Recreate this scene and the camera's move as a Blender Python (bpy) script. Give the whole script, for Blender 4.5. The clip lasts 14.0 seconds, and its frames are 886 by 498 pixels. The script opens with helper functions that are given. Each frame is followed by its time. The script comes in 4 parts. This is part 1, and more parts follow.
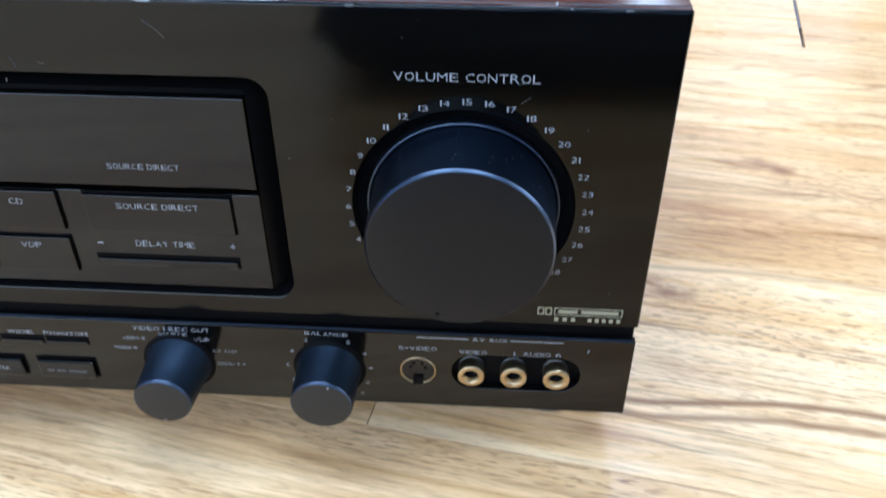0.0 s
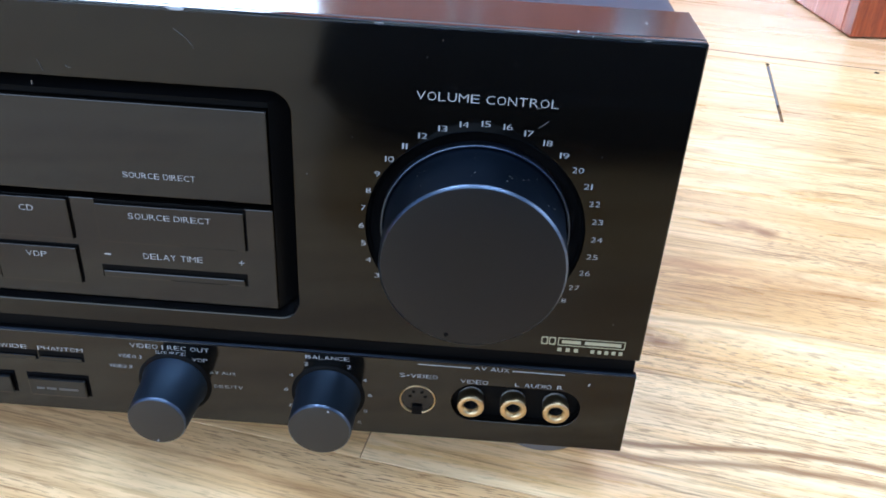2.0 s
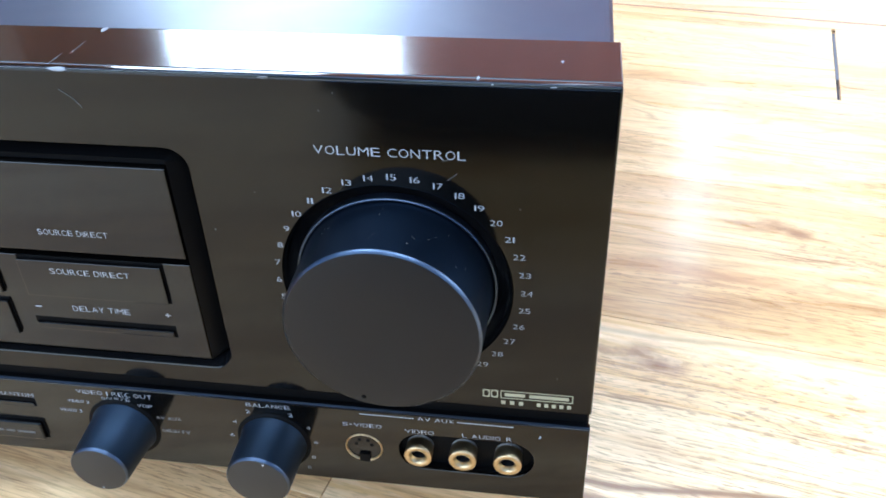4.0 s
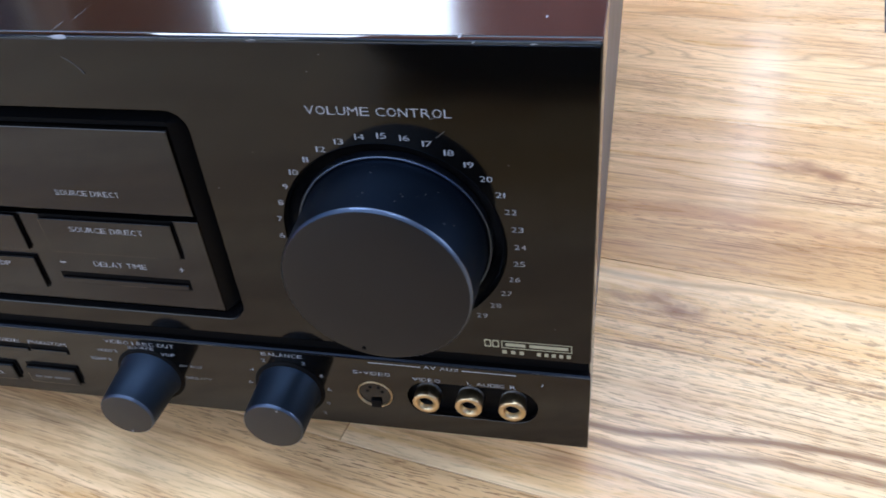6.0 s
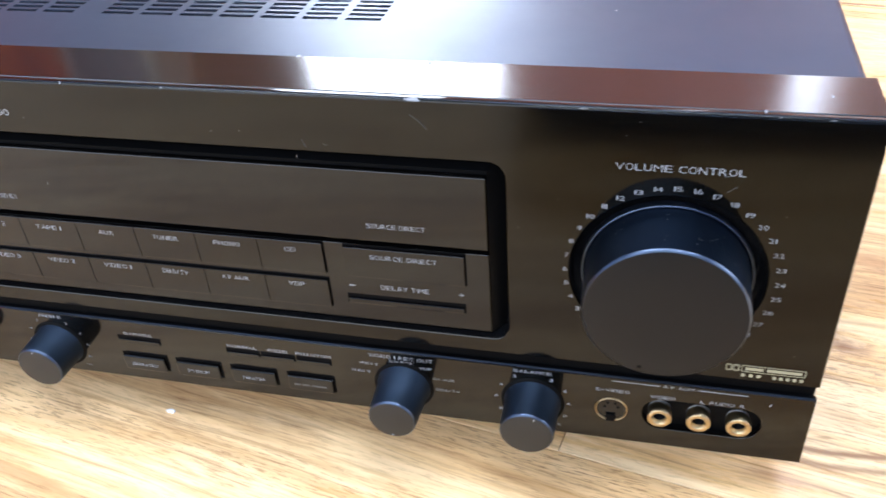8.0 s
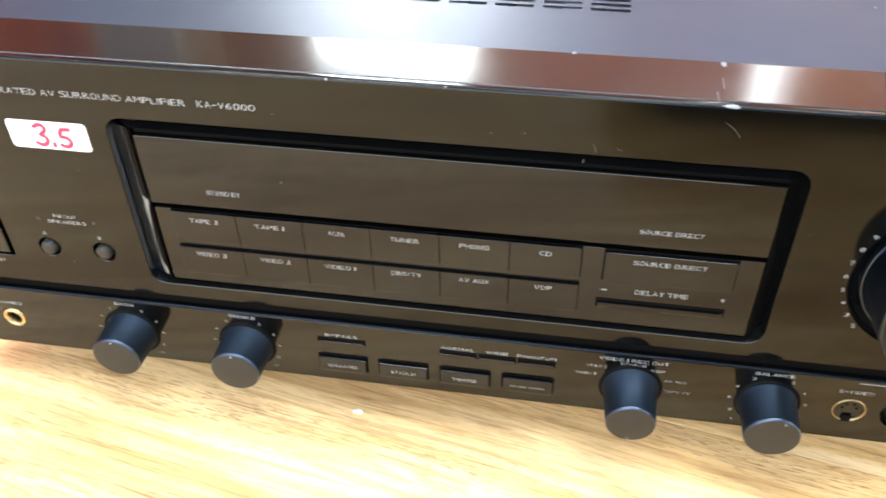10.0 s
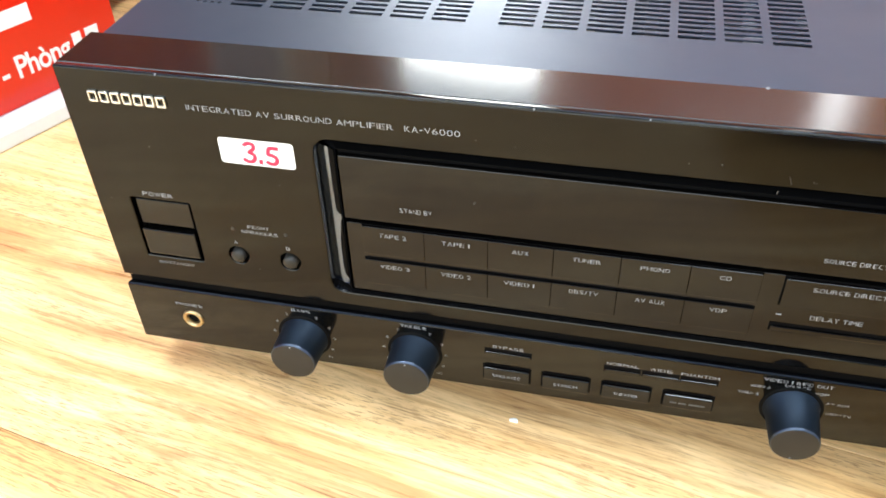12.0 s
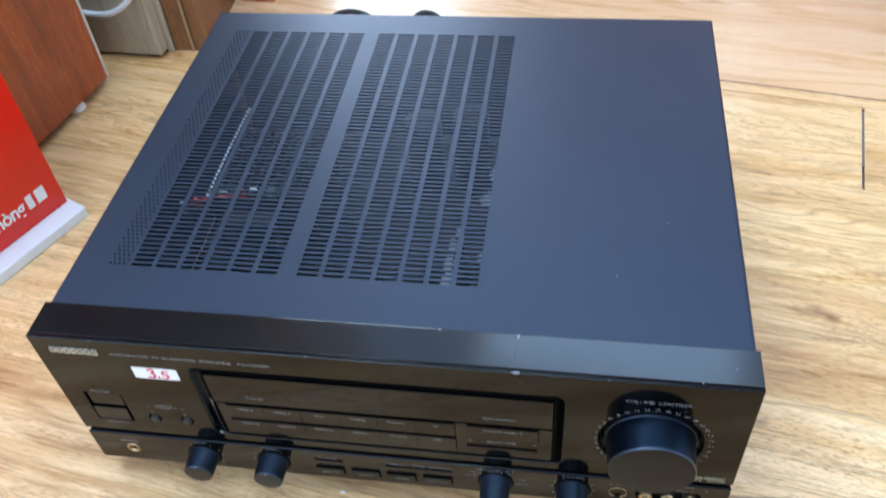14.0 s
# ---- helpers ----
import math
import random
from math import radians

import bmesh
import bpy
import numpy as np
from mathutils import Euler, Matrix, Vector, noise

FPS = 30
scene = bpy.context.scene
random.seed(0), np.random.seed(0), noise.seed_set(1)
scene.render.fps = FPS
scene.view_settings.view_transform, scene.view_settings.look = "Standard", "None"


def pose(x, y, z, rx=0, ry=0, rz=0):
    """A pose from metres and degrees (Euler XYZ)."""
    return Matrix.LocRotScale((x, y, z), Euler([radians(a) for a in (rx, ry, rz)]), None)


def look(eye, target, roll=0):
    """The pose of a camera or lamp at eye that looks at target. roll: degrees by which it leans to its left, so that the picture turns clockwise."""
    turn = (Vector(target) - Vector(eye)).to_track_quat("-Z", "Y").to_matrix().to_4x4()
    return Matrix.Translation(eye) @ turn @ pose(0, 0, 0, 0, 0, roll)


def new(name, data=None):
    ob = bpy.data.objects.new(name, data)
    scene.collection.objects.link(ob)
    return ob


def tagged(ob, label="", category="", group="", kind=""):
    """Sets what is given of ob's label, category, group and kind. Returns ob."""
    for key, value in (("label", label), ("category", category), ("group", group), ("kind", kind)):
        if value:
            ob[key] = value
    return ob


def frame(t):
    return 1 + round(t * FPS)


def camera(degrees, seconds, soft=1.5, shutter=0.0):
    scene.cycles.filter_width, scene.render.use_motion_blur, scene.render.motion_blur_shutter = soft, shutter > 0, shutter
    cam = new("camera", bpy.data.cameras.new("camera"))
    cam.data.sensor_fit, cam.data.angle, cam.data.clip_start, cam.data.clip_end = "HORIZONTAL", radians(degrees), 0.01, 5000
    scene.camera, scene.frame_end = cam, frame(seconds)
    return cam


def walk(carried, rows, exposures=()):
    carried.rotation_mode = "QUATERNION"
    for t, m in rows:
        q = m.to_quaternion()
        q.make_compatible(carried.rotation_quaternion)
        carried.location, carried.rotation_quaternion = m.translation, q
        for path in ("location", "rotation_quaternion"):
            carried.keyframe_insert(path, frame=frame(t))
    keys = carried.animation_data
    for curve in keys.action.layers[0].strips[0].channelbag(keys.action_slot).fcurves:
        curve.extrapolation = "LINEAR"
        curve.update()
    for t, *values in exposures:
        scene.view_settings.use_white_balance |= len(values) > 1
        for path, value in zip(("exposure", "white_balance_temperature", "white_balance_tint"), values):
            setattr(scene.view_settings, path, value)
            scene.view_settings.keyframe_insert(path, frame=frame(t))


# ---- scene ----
cam = camera(54.5, 14.0, soft=1.7, shutter=0.5)
PATH = [
    (0, (0.17281, -0.20315, 0.24055), (0.06336, 1.38783, -0.96643), -0.249),
    (0.5, (0.16651, -0.20672, 0.23379), (0.09682, 1.47677, -0.84371), 1.606),
    (1, (0.16315, -0.2097, 0.22964), (0.12662, 1.48579, -0.83054), 3.145),
    (1.5, (0.16227, -0.21427, 0.23007), (0.1309, 1.48733, -0.82043), 3.648),
    (2, (0.16095, -0.21546, 0.22814), (0.11996, 1.4839, -0.82566), 3.463),
    (2.5, (0.15952, -0.21493, 0.22725), (0.10282, 1.47775, -0.83653), 2.793),
    (3, (0.15409, -0.21387, 0.22999), (0.07881, 1.47174, -0.8438), 2.101),
    (3.5, (0.16655, -0.20474, 0.23199), (0.01828, 1.46014, -0.86627), 0.990),
    (3.7, (0.19658, -0.18359, 0.23939), (-0.00959, 1.46295, -0.87703), -0.077),
    (5.8, (0.22848, -0.17747, 0.24807), (-0.16956, 1.32387, -1.01191), -6.251),
    (6, (0.22631, -0.17911, 0.24781), (-0.17626, 1.3284, -1.00334), -5.912),
    (6.5, (0.2114, -0.19393, 0.2594), (-0.19611, 1.33273, -0.96666), -4.589),
    (7, (0.19066, -0.22254, 0.27714), (-0.26687, 1.31754, -0.914), -4.828),
    (7.2, (0.18694, -0.22557, 0.28102), (-0.2902, 1.31454, -0.90237), -5.167),
    (9.3, (0.06956, -0.23015, 0.28064), (-0.23826, 1.29198, -0.97966), -2.621),
    (9.5, (0.05866, -0.2298, 0.28628), (-0.23685, 1.28059, -0.99098), -2.351),
    (10, (0.0375, -0.23086, 0.29255), (-0.2323, 1.2778, -0.99242), -1.159),
    (10.5, (0.01267, -0.23914, 0.29403), (-0.26396, 1.26394, -0.99602), -0.581),
    (11, (0.00086, -0.24214, 0.29564), (-0.30581, 1.24888, -1.00159), -0.900),
    (11.5, (-0.01187, -0.2477, 0.30688), (-0.35923, 1.24264, -0.98084), -1.401),
    (12, (-0.01086, -0.2487, 0.30885), (-0.38174, 1.24259, -0.97119), -1.919),
    (12.5, (0.01407, -0.24259, 0.36121), (-0.35331, 1.23097, -0.94019), -3.242),
    (13, (0.06733, -0.2519, 0.49294), (-0.25835, 1.1356, -0.9102), -5.208),
    (13.5, (0.09756, -0.2794, 0.56213), (-0.19605, 1.09631, -0.85956), -5.676),
    (13.8, (0.102, -0.284, 0.570), (-0.174, 1.092, -0.854), -5.0),
    (14, (0.10924, -0.28657, 0.56373), (-0.17931, 1.07198, -0.8754), -5.486),
]
walk(cam, [(t, look(eye, target, roll)) for t, eye, target, roll in PATH],
     [(0.0, 0.0, 5300, 11), (2.0, 0.08, 5350, 11), (3.0, 0.38, 5300, 9), (3.5, 0.6, 5300, 9), (3.8, 0.5, 5300, 9), (6.0, -0.27, 5620, 18), (7.2, 0.03, 5620, 18), (9.3, 0.95, 7000, 11), (11.5, 0.78, 6950, 8), (12.2, 0.52, 7200, 10), (12.8, 0.58, 7600, 11), (13.0, 0.5, 8900, 6), (13.45, 0.08, 7400, 4), (13.65, -0.12, 6300, 5), (14.0, -0.36, 5700, 8)])

# ---- light ----
world = bpy.data.worlds.new("sky")
scene.world = world
world.use_nodes = True
_wn = world.node_tree.nodes
_sky = _wn.new("ShaderNodeTexSky")
_sky.sky_type, _sky.sun_disc = "NISHITA", False
_sky.sun_elevation, _sky.sun_rotation = radians(38), radians(200)
_wn["Background"].inputs["Strength"].default_value = 0.12
world.node_tree.links.new(_sky.outputs[0], _wn["Background"].inputs["Color"])


def window_light(name, m, width, height, watts, colour):
    lamp = bpy.data.lights.new(name, "AREA")
    lamp.shape, lamp.size, lamp.size_y = "RECTANGLE", width, height
    lamp.energy, lamp.color = watts, colour
    ob = new(name, lamp)
    ob.matrix_world = m
    return ob


ROOM_YAW = -10.2
ROOM = pose(0.400, 0.478, 0, 0, 0, ROOM_YAW)  # a floor joint is its origin; planks run along its x

# daylight in the far window and the assumed wide shop front behind the camera, and two unseen ceiling panels added as
# fill
window_light("window_daylight", ROOM @ pose(-1.75, 2.17, 0.975, -90, 0, 0), 1.3, 1.45, 82, (0.86, 0.94, 1.0))
# assumed opening out of view, brightening the floor before the amplifier
window_light("shopfront_daylight", ROOM @ pose(-0.8, -2.92, 1.45, 90, 0, 0), 3.1, 2.2, 88, (0.76, 0.89, 1.0))
for _u, _v, _w in ((-1.2, -0.45, 56), (0.5, -0.45, 38)):
    window_light("ceiling_panel_lamp", ROOM @ pose(_u, _v, 2.655), 1.16, 0.56, _w, (0.70, 0.86, 1.0))
window_light("far_ceiling_panel_lamp", ROOM @ pose(-0.34, 1.52, 2.655), 1.04, 0.70, 9.5, (0.46, 0.71, 1.0))
# made-up east window: it brightens the right-hand floor and the cupboards
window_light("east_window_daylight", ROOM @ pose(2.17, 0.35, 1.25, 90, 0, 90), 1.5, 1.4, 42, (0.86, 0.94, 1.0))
window_light("small_window_daylight", ROOM @ pose(-0.10, 2.17, 1.45, -90, 0, 0), 0.36, 0.74, 5.5, (0.90, 0.93, 1.0))


# ---- materials ----
def material(name, colour=(0.5, 0.5, 0.5), rough=0.5, metal=0.0, spec=0.5, coat=0.0, coat_rough=0.05):
    m = bpy.data.materials.new(name)
    m.use_nodes = True
    b = m.node_tree.nodes["Principled BSDF"]
    b.inputs["Base Color"].default_value = (*colour, 1)
    b.inputs["Roughness"].default_value = rough
    b.inputs["Metallic"].default_value = metal
    b.inputs["Specular IOR Level"].default_value = spec
    b.inputs["Coat Weight"].default_value = coat
    b.inputs["Coat Roughness"].default_value = coat_rough
    return m


class Nodes:
    """Short forms for building a node tree."""

    def __init__(self, m):
        self.t = m.node_tree
        self.b = self.t.nodes["Principled BSDF"]

    def add(self, kind, **values):
        n = self.t.nodes.new(kind)
        for k, v in values.items():
            if k in n.inputs:
                n.inputs[k].default_value = v
        return n

    def link(self, a, b):
        self.t.links.new(a, b)

    def coords(self, scale, spread=0.0):
        tc = self.add("ShaderNodeTexCoord")
        mp = self.add("ShaderNodeMapping")
        mp.inputs["Scale"].default_value = scale
        if spread:
            oi = self.add("ShaderNodeObjectInfo")
            mul = self.add("ShaderNodeVectorMath")
            mul.operation = "SCALE"
            mul.inputs[0].default_value = (1.0, 0.73, 0.31)
            sc = self.add("ShaderNodeMath")
            sc.operation = "MULTIPLY"
            sc.inputs[1].default_value = spread
            self.link(oi.outputs["Random"], sc.inputs[0])
            self.link(sc.outputs[0], mul.inputs["Scale"])
            ad = self.add("ShaderNodeVectorMath")
            ad.operation = "ADD"
            self.link(tc.outputs["Object"], ad.inputs[0])
            self.link(mul.outputs[0], ad.inputs[1])
            self.link(ad.outputs[0], mp.inputs["Vector"])
        else:
            self.link(tc.outputs["Object"], mp.inputs["Vector"])
        return mp.outputs[0]

    def warped(self, vec, amount):
        """The same coordinates, swayed sideways to the grain by a slow wave, so that lines waver and part."""
        slow = self.add("ShaderNodeTexNoise", Scale=1.0, Detail=2.0, Roughness=0.45)
        mp = self.add("ShaderNodeMapping")
        mp.inputs["Scale"].default_value = (1.9, 0.42, 1.0)
        self.link(vec, mp.inputs["Vector"])
        self.link(mp.outputs[0], slow.inputs["Vector"])
        sway = self.span(slow.outputs["Fac"], 0.0, 1.0, -amount, amount)
        to = self.add("ShaderNodeCombineXYZ")
        self.link(sway, to.inputs[1])
        ad = self.add("ShaderNodeVectorMath")
        ad.operation = "ADD"
        self.link(vec, ad.inputs[0])
        self.link(to.outputs[0], ad.inputs[1])
        return ad.outputs[0]

    def noise(self, vec, scale, detail=4, rough=0.5, distortion=0.0):
        n = self.add("ShaderNodeTexNoise", Scale=scale, Detail=detail, Roughness=rough, Distortion=distortion)
        self.link(vec, n.inputs["Vector"])
        return n.outputs["Fac"]

    def ramp(self, fac, stops):
        r = self.add("ShaderNodeValToRGB")
        while len(r.color_ramp.elements) < len(stops):
            r.color_ramp.elements.new(0.5)
        for e, (p, c) in zip(r.color_ramp.elements, stops):
            e.position = p
            e.color = (*c, 1) if len(c) == 3 else c
        self.link(fac, r.inputs[0])
        return r.outputs[0]

    def mix(self, fac, a, b, blend="MIX"):
        n = self.t.nodes.new("ShaderNodeMix")
        n.data_type, n.blend_type = "RGBA", blend
        for sock, v in ((n.inputs[0], fac), (n.inputs[6], a), (n.inputs[7], b)):
            if hasattr(v, "links"):
                self.link(v, sock)
            elif isinstance(v, (int, float)):
                sock.default_value = v
            else:
                sock.default_value = (*v, 1)
        return n.outputs[2]

    def span(self, fac, lo, hi, a=0.0, b=1.0):
        n = self.add("ShaderNodeMapRange")
        n.inputs[1].default_value, n.inputs[2].default_value = lo, hi
        n.inputs[3].default_value, n.inputs[4].default_value = a, b
        self.link(fac, n.inputs[0])
        return n.outputs[0]

    def bump(self, height, strength, distance):
        n = self.add("ShaderNodeBump", Strength=strength, Distance=distance)
        self.link(height, n.inputs["Height"])
        self.link(n.outputs[0], self.b.inputs["Normal"])


def satin(name, colour, rough, spread=0.06, grain=900.0, bump=0.15, stretch=(1, 1, 1), spec=0.5, smudge=0.02, depth=0.00004):
    """A moulded or painted surface with fine grain, faint smudges and dust."""
    m = material(name, colour, rough, spec=spec)
    n = Nodes(m)
    fine = n.noise(n.coords(stretch), grain, 3, 0.6)
    wide = n.noise(n.coords((1, 1, 1)), 22.0, 4, 0.6, 0.4)
    n.link(n.span(wide, 0.3, 0.7, rough - spread, rough + spread), n.b.inputs["Roughness"])
    dust = n.noise(n.coords((1, 1, 1)), 260.0, 2, 0.5)
    dusty = n.span(dust, 0.70, 0.76, 0.0, smudge)
    n.link(n.mix(dusty, colour, (0.45, 0.42, 0.40)), n.b.inputs["Base Color"])
    n.bump(fine, bump, depth)
    return m


VEINS = ((-0.092, -0.080, 0.9), (-0.099, -0.089, 0.75), (-0.008, -0.002, 0.45))


def wood(name, light, mid, dark, rough=0.3, spread=9.0, along=(1.6, 16, 16), pores=0.6, coat=0.0, figure=1.0, knots=0.0, knot=None, veins=False, rings=0.5, streaks=0.6, sway=0.0, patches=0.0, clouds=()):
    """Wood with its grain along the local axis that has the smallest scale: broad figure, growth lines, pores, some knots."""
    m = material(name, mid, rough, coat=coat, coat_rough=0.12)
    n = Nodes(m)
    vec = n.coords(along, spread)

    def grain(scale):
        """Coordinates at a scale, swayed with the plank's slow wave."""
        if not sway:
            return n.coords(scale, spread)
        mp = n.add("ShaderNodeMapping")
        mp.inputs["Scale"].default_value = tuple(a / b for a, b in zip(scale, along))
        n.link(vec, mp.inputs["Vector"])
        return mp.outputs[0]

    if sway:
        vec = n.warped(vec, sway)
    broad = n.noise(vec, 0.9 * figure, 5, 0.55, 1.4)
    lines = n.noise(vec, 2.4 * figure, 5, 0.60, 1.8)
    base = n.ramp(n.mix(0.5, broad, lines), [(0.34, tuple(0.5 * a + 0.5 * b for a, b in zip(mid, dark))), (0.44, mid), (0.56, light), (0.70, mid)])
    # growth lines follow the contours of a second, smoother figure
    flow = n.noise(vec, 1.3 * figure, 2, 0.4, 0.9)
    wave = n.add("ShaderNodeMath")
    wave.operation = "PINGPONG"
    wave.inputs[1].default_value = 0.022
    n.link(flow, wave.inputs[0])
    ring_line = n.span(wave.outputs[0], 0.0, 0.0075, rings, 0.0)
    patch = n.span(n.noise(vec, 1.1, 3, 0.5), 0.42, 0.62, 0.0, 1.0)
    both = n.add("ShaderNodeMath")
    both.operation = "MULTIPLY"
    n.link(ring_line, both.inputs[0])
    n.link(patch, both.inputs[1])
    col = n.mix(both.outputs[0], base, dark)
    long, wide = min(along) / 1.6, max(along) / 16
    scale = tuple(115.0 * long if a == min(along) else 1300.0 * wide for a in along)
    pore = n.noise(grain(scale), 1.0, 2, 0.55, 0.1)
    dense = n.span(n.noise(vec, 1.7, 3, 0.5), 0.40, 0.62, 0.30, 1.0)
    dash = n.add("ShaderNodeMath")
    dash.operation = "MULTIPLY"
    n.link(n.span(pore, 0.55, 0.62, 0.0, pores), dash.inputs[0])
    n.link(dense, dash.inputs[1])
    col = n.mix(dash.outputs[0], col, dark)
    fine = n.noise(grain(tuple(v * 0.16 for v in scale)), 1.0, 4, 0.6, 0.3)
    col = n.mix(n.span(fine, 0.50, 0.72, 0.0, 0.45), col, mid)
    col = n.mix(n.span(fine, 0.48, 0.28, 0.0, 0.35), col, light)
    streak = n.noise(grain(tuple(13.0 * long if a == min(along) else 420.0 * wide for a in along)), 1.0, 3, 0.6, 0.4)
    col = n.mix(n.span(streak, 0.53, 0.68, 0.0, streaks), col, tuple(0.6 * a + 0.4 * b for a, b in zip(mid, dark)))
    if patches:
        # soft brown clouds along the grain, with finer threads inside them
        cloud = n.noise(grain(tuple(6.5 if a == min(along) else 44.0 for a in along)), 1.0, 5, 0.62, 0.6)
        col = n.mix(n.span(cloud, 0.50, 0.70, 0.0, patches), col, tuple(0.55 * a + 0.45 * b for a, b in zip(mid, dark)))
        thread = n.noise(grain(tuple(26.0 if a == min(along) else 900.0 for a in along)), 1.0, 3, 0.65, 0.3)
        deep = n.add("ShaderNodeMath")
        deep.operation = "MULTIPLY"
        n.link(n.span(cloud, 0.44, 0.62), deep.inputs[0])
        n.link(n.span(thread, 0.52, 0.66, 0.0, 0.85), deep.inputs[1])
        col = n.mix(deep.outputs[0], col, dark)
    if knots:
        vor = n.add("ShaderNodeTexVoronoi", Scale=1.0, Randomness=1.0)
        n.link(n.coords((2.6, 7.0, 7.0), spread), vor.inputs["Vector"])
        ragged = n.mix(0.10, vor.outputs["Distance"], n.noise(n.coords((60, 90, 90), spread), 1.0, 3, 0.6))
        col = n.mix(n.span(ragged, 0.115, 0.080, 0.0, knots), col, tuple(0.75 * v for v in dark))
    if knot:
        # one large knot with heavier pores downstream of it
        ragged = n.noise(n.coords((90, 160, 160), 0), 1.0, 4, 0.65)
        for kx, ky, sx, sy, depth in ((knot[0] - 0.007, knot[1] + 0.003, 0.012, 0.008, 0.8), (knot[0] + 0.003, knot[1] - 0.001, 0.010, 0.007, 0.9), (knot[0] - 0.022, knot[1] + 0.002, 0.015, 0.004, 0.6)):
            mp = n.add("ShaderNodeMapping")
            mp.inputs["Location"].default_value = (-kx / sx, -ky / sy, 0)
            mp.inputs["Scale"].default_value = (1 / sx, 1 / sy, 0)
            n.link(n.add("ShaderNodeTexCoord").outputs["Object"], mp.inputs["Vector"])
            far = n.add("ShaderNodeVectorMath")
            far.operation = "LENGTH"
            n.link(mp.outputs[0], far.inputs[0])
            uneven = n.add("ShaderNodeMath")
            uneven.operation = "MULTIPLY_ADD"
            n.link(ragged, uneven.inputs[0])
            uneven.inputs[1].default_value = 1.6
            n.link(far.outputs["Value"], uneven.inputs[2])
            col = n.mix(n.span(uneven.outputs[0], 1.9, 0.9, 0.0, depth), col, (0.29, 0.135, 0.058))
        # soft brown clouds with ragged edges
        for kx, ky, sx, sy, depth in clouds:
            mp = n.add("ShaderNodeMapping")
            mp.inputs["Location"].default_value = (-kx / sx, -ky / sy, 0)
            mp.inputs["Scale"].default_value = (1 / sx, 1 / sy, 0)
            n.link(n.add("ShaderNodeTexCoord").outputs["Object"], mp.inputs["Vector"])
            far = n.add("ShaderNodeVectorMath")
            far.operation = "LENGTH"
            n.link(mp.outputs[0], far.inputs[0])
            uneven = n.add("ShaderNodeMath")
            uneven.operation = "MULTIPLY_ADD"
            n.link(n.noise(grain((22, 380, 100)), 1.0, 4, 0.65, 0.3), uneven.inputs[0])
            uneven.inputs[1].default_value = 2.2
            n.link(far.outputs["Value"], uneven.inputs[2])
            col = n.mix(n.span(uneven.outputs[0], 2.1, 0.9, 0.0, depth), col, (0.46, 0.225, 0.095))
        # heavy pores in arcs beside the knot
        mp = n.add("ShaderNodeMapping")
        mp.inputs["Location"].default_value = (-(knot[0] + 0.055) / 0.10, -(knot[1] - 0.012) / 0.036, 0)
        mp.inputs["Scale"].default_value = (10.0, 28.0, 0)
        n.link(n.add("ShaderNodeTexCoord").outputs["Object"], mp.inputs["Vector"])
        reach = n.add("ShaderNodeVectorMath")
        reach.operation = "LENGTH"
        n.link(mp.outputs[0], reach.inputs[0])
        bold = n.add("ShaderNodeMath")
        bold.operation = "MULTIPLY"
        n.link(n.span(reach.outputs["Value"], 1.0, 0.4, 0.0, 0.65), bold.inputs[0])
        n.link(n.span(n.noise(grain((170, 560, 100)), 1.0, 2, 0.5, 0.5), 0.56, 0.65), bold.inputs[1])
        col = n.mix(bold.outputs[0], col, (0.27, 0.14, 0.07))
    if veins:
        # two long wavering growth lines
        parts = n.add("ShaderNodeSeparateXYZ")
        n.link(n.add("ShaderNodeTexCoord").outputs["Object"], parts.inputs[0])
        waver = n.noise(n.coords((18, 0.1, 0.1), 0), 1.0, 3, 0.5)
        for y0, y1, weight in VEINS:
            bend = n.add("ShaderNodeMapRange")
            bend.interpolation_type = "SMOOTHSTEP"
            for i, v in enumerate((0.09, 0.17, y0, y1)):
                bend.inputs[i + 1].default_value = v
            n.link(parts.outputs[0], bend.inputs[0])
            away = n.add("ShaderNodeMath")
            away.operation = "SUBTRACT"
            n.link(parts.outputs[1], away.inputs[0])
            n.link(bend.outputs[0], away.inputs[1])
            sway = n.add("ShaderNodeMath")
            sway.operation = "MULTIPLY_ADD"
            n.link(waver, sway.inputs[0])
            sway.inputs[1].default_value = 0.007
            n.link(away.outputs[0], sway.inputs[2])
            off = n.add("ShaderNodeMath")
            off.operation = "SUBTRACT"
            n.link(sway.outputs[0], off.inputs[0])
            off.inputs[1].default_value = 0.0035
            dist = n.add("ShaderNodeMath")
            dist.operation = "ABSOLUTE"
            n.link(off.outputs[0], dist.inputs[0])
            col = n.mix(n.span(dist.outputs[0], 0.0005, 0.0026, weight, 0.0), col, (0.26, 0.120, 0.048))
    n.link(col, n.b.inputs["Base Color"])
    n.link(n.span(lines, 0.3, 0.7, rough - 0.06, rough + 0.08), n.b.inputs["Roughness"])
    n.bump(pore, 0.08, 0.0002)
    return m


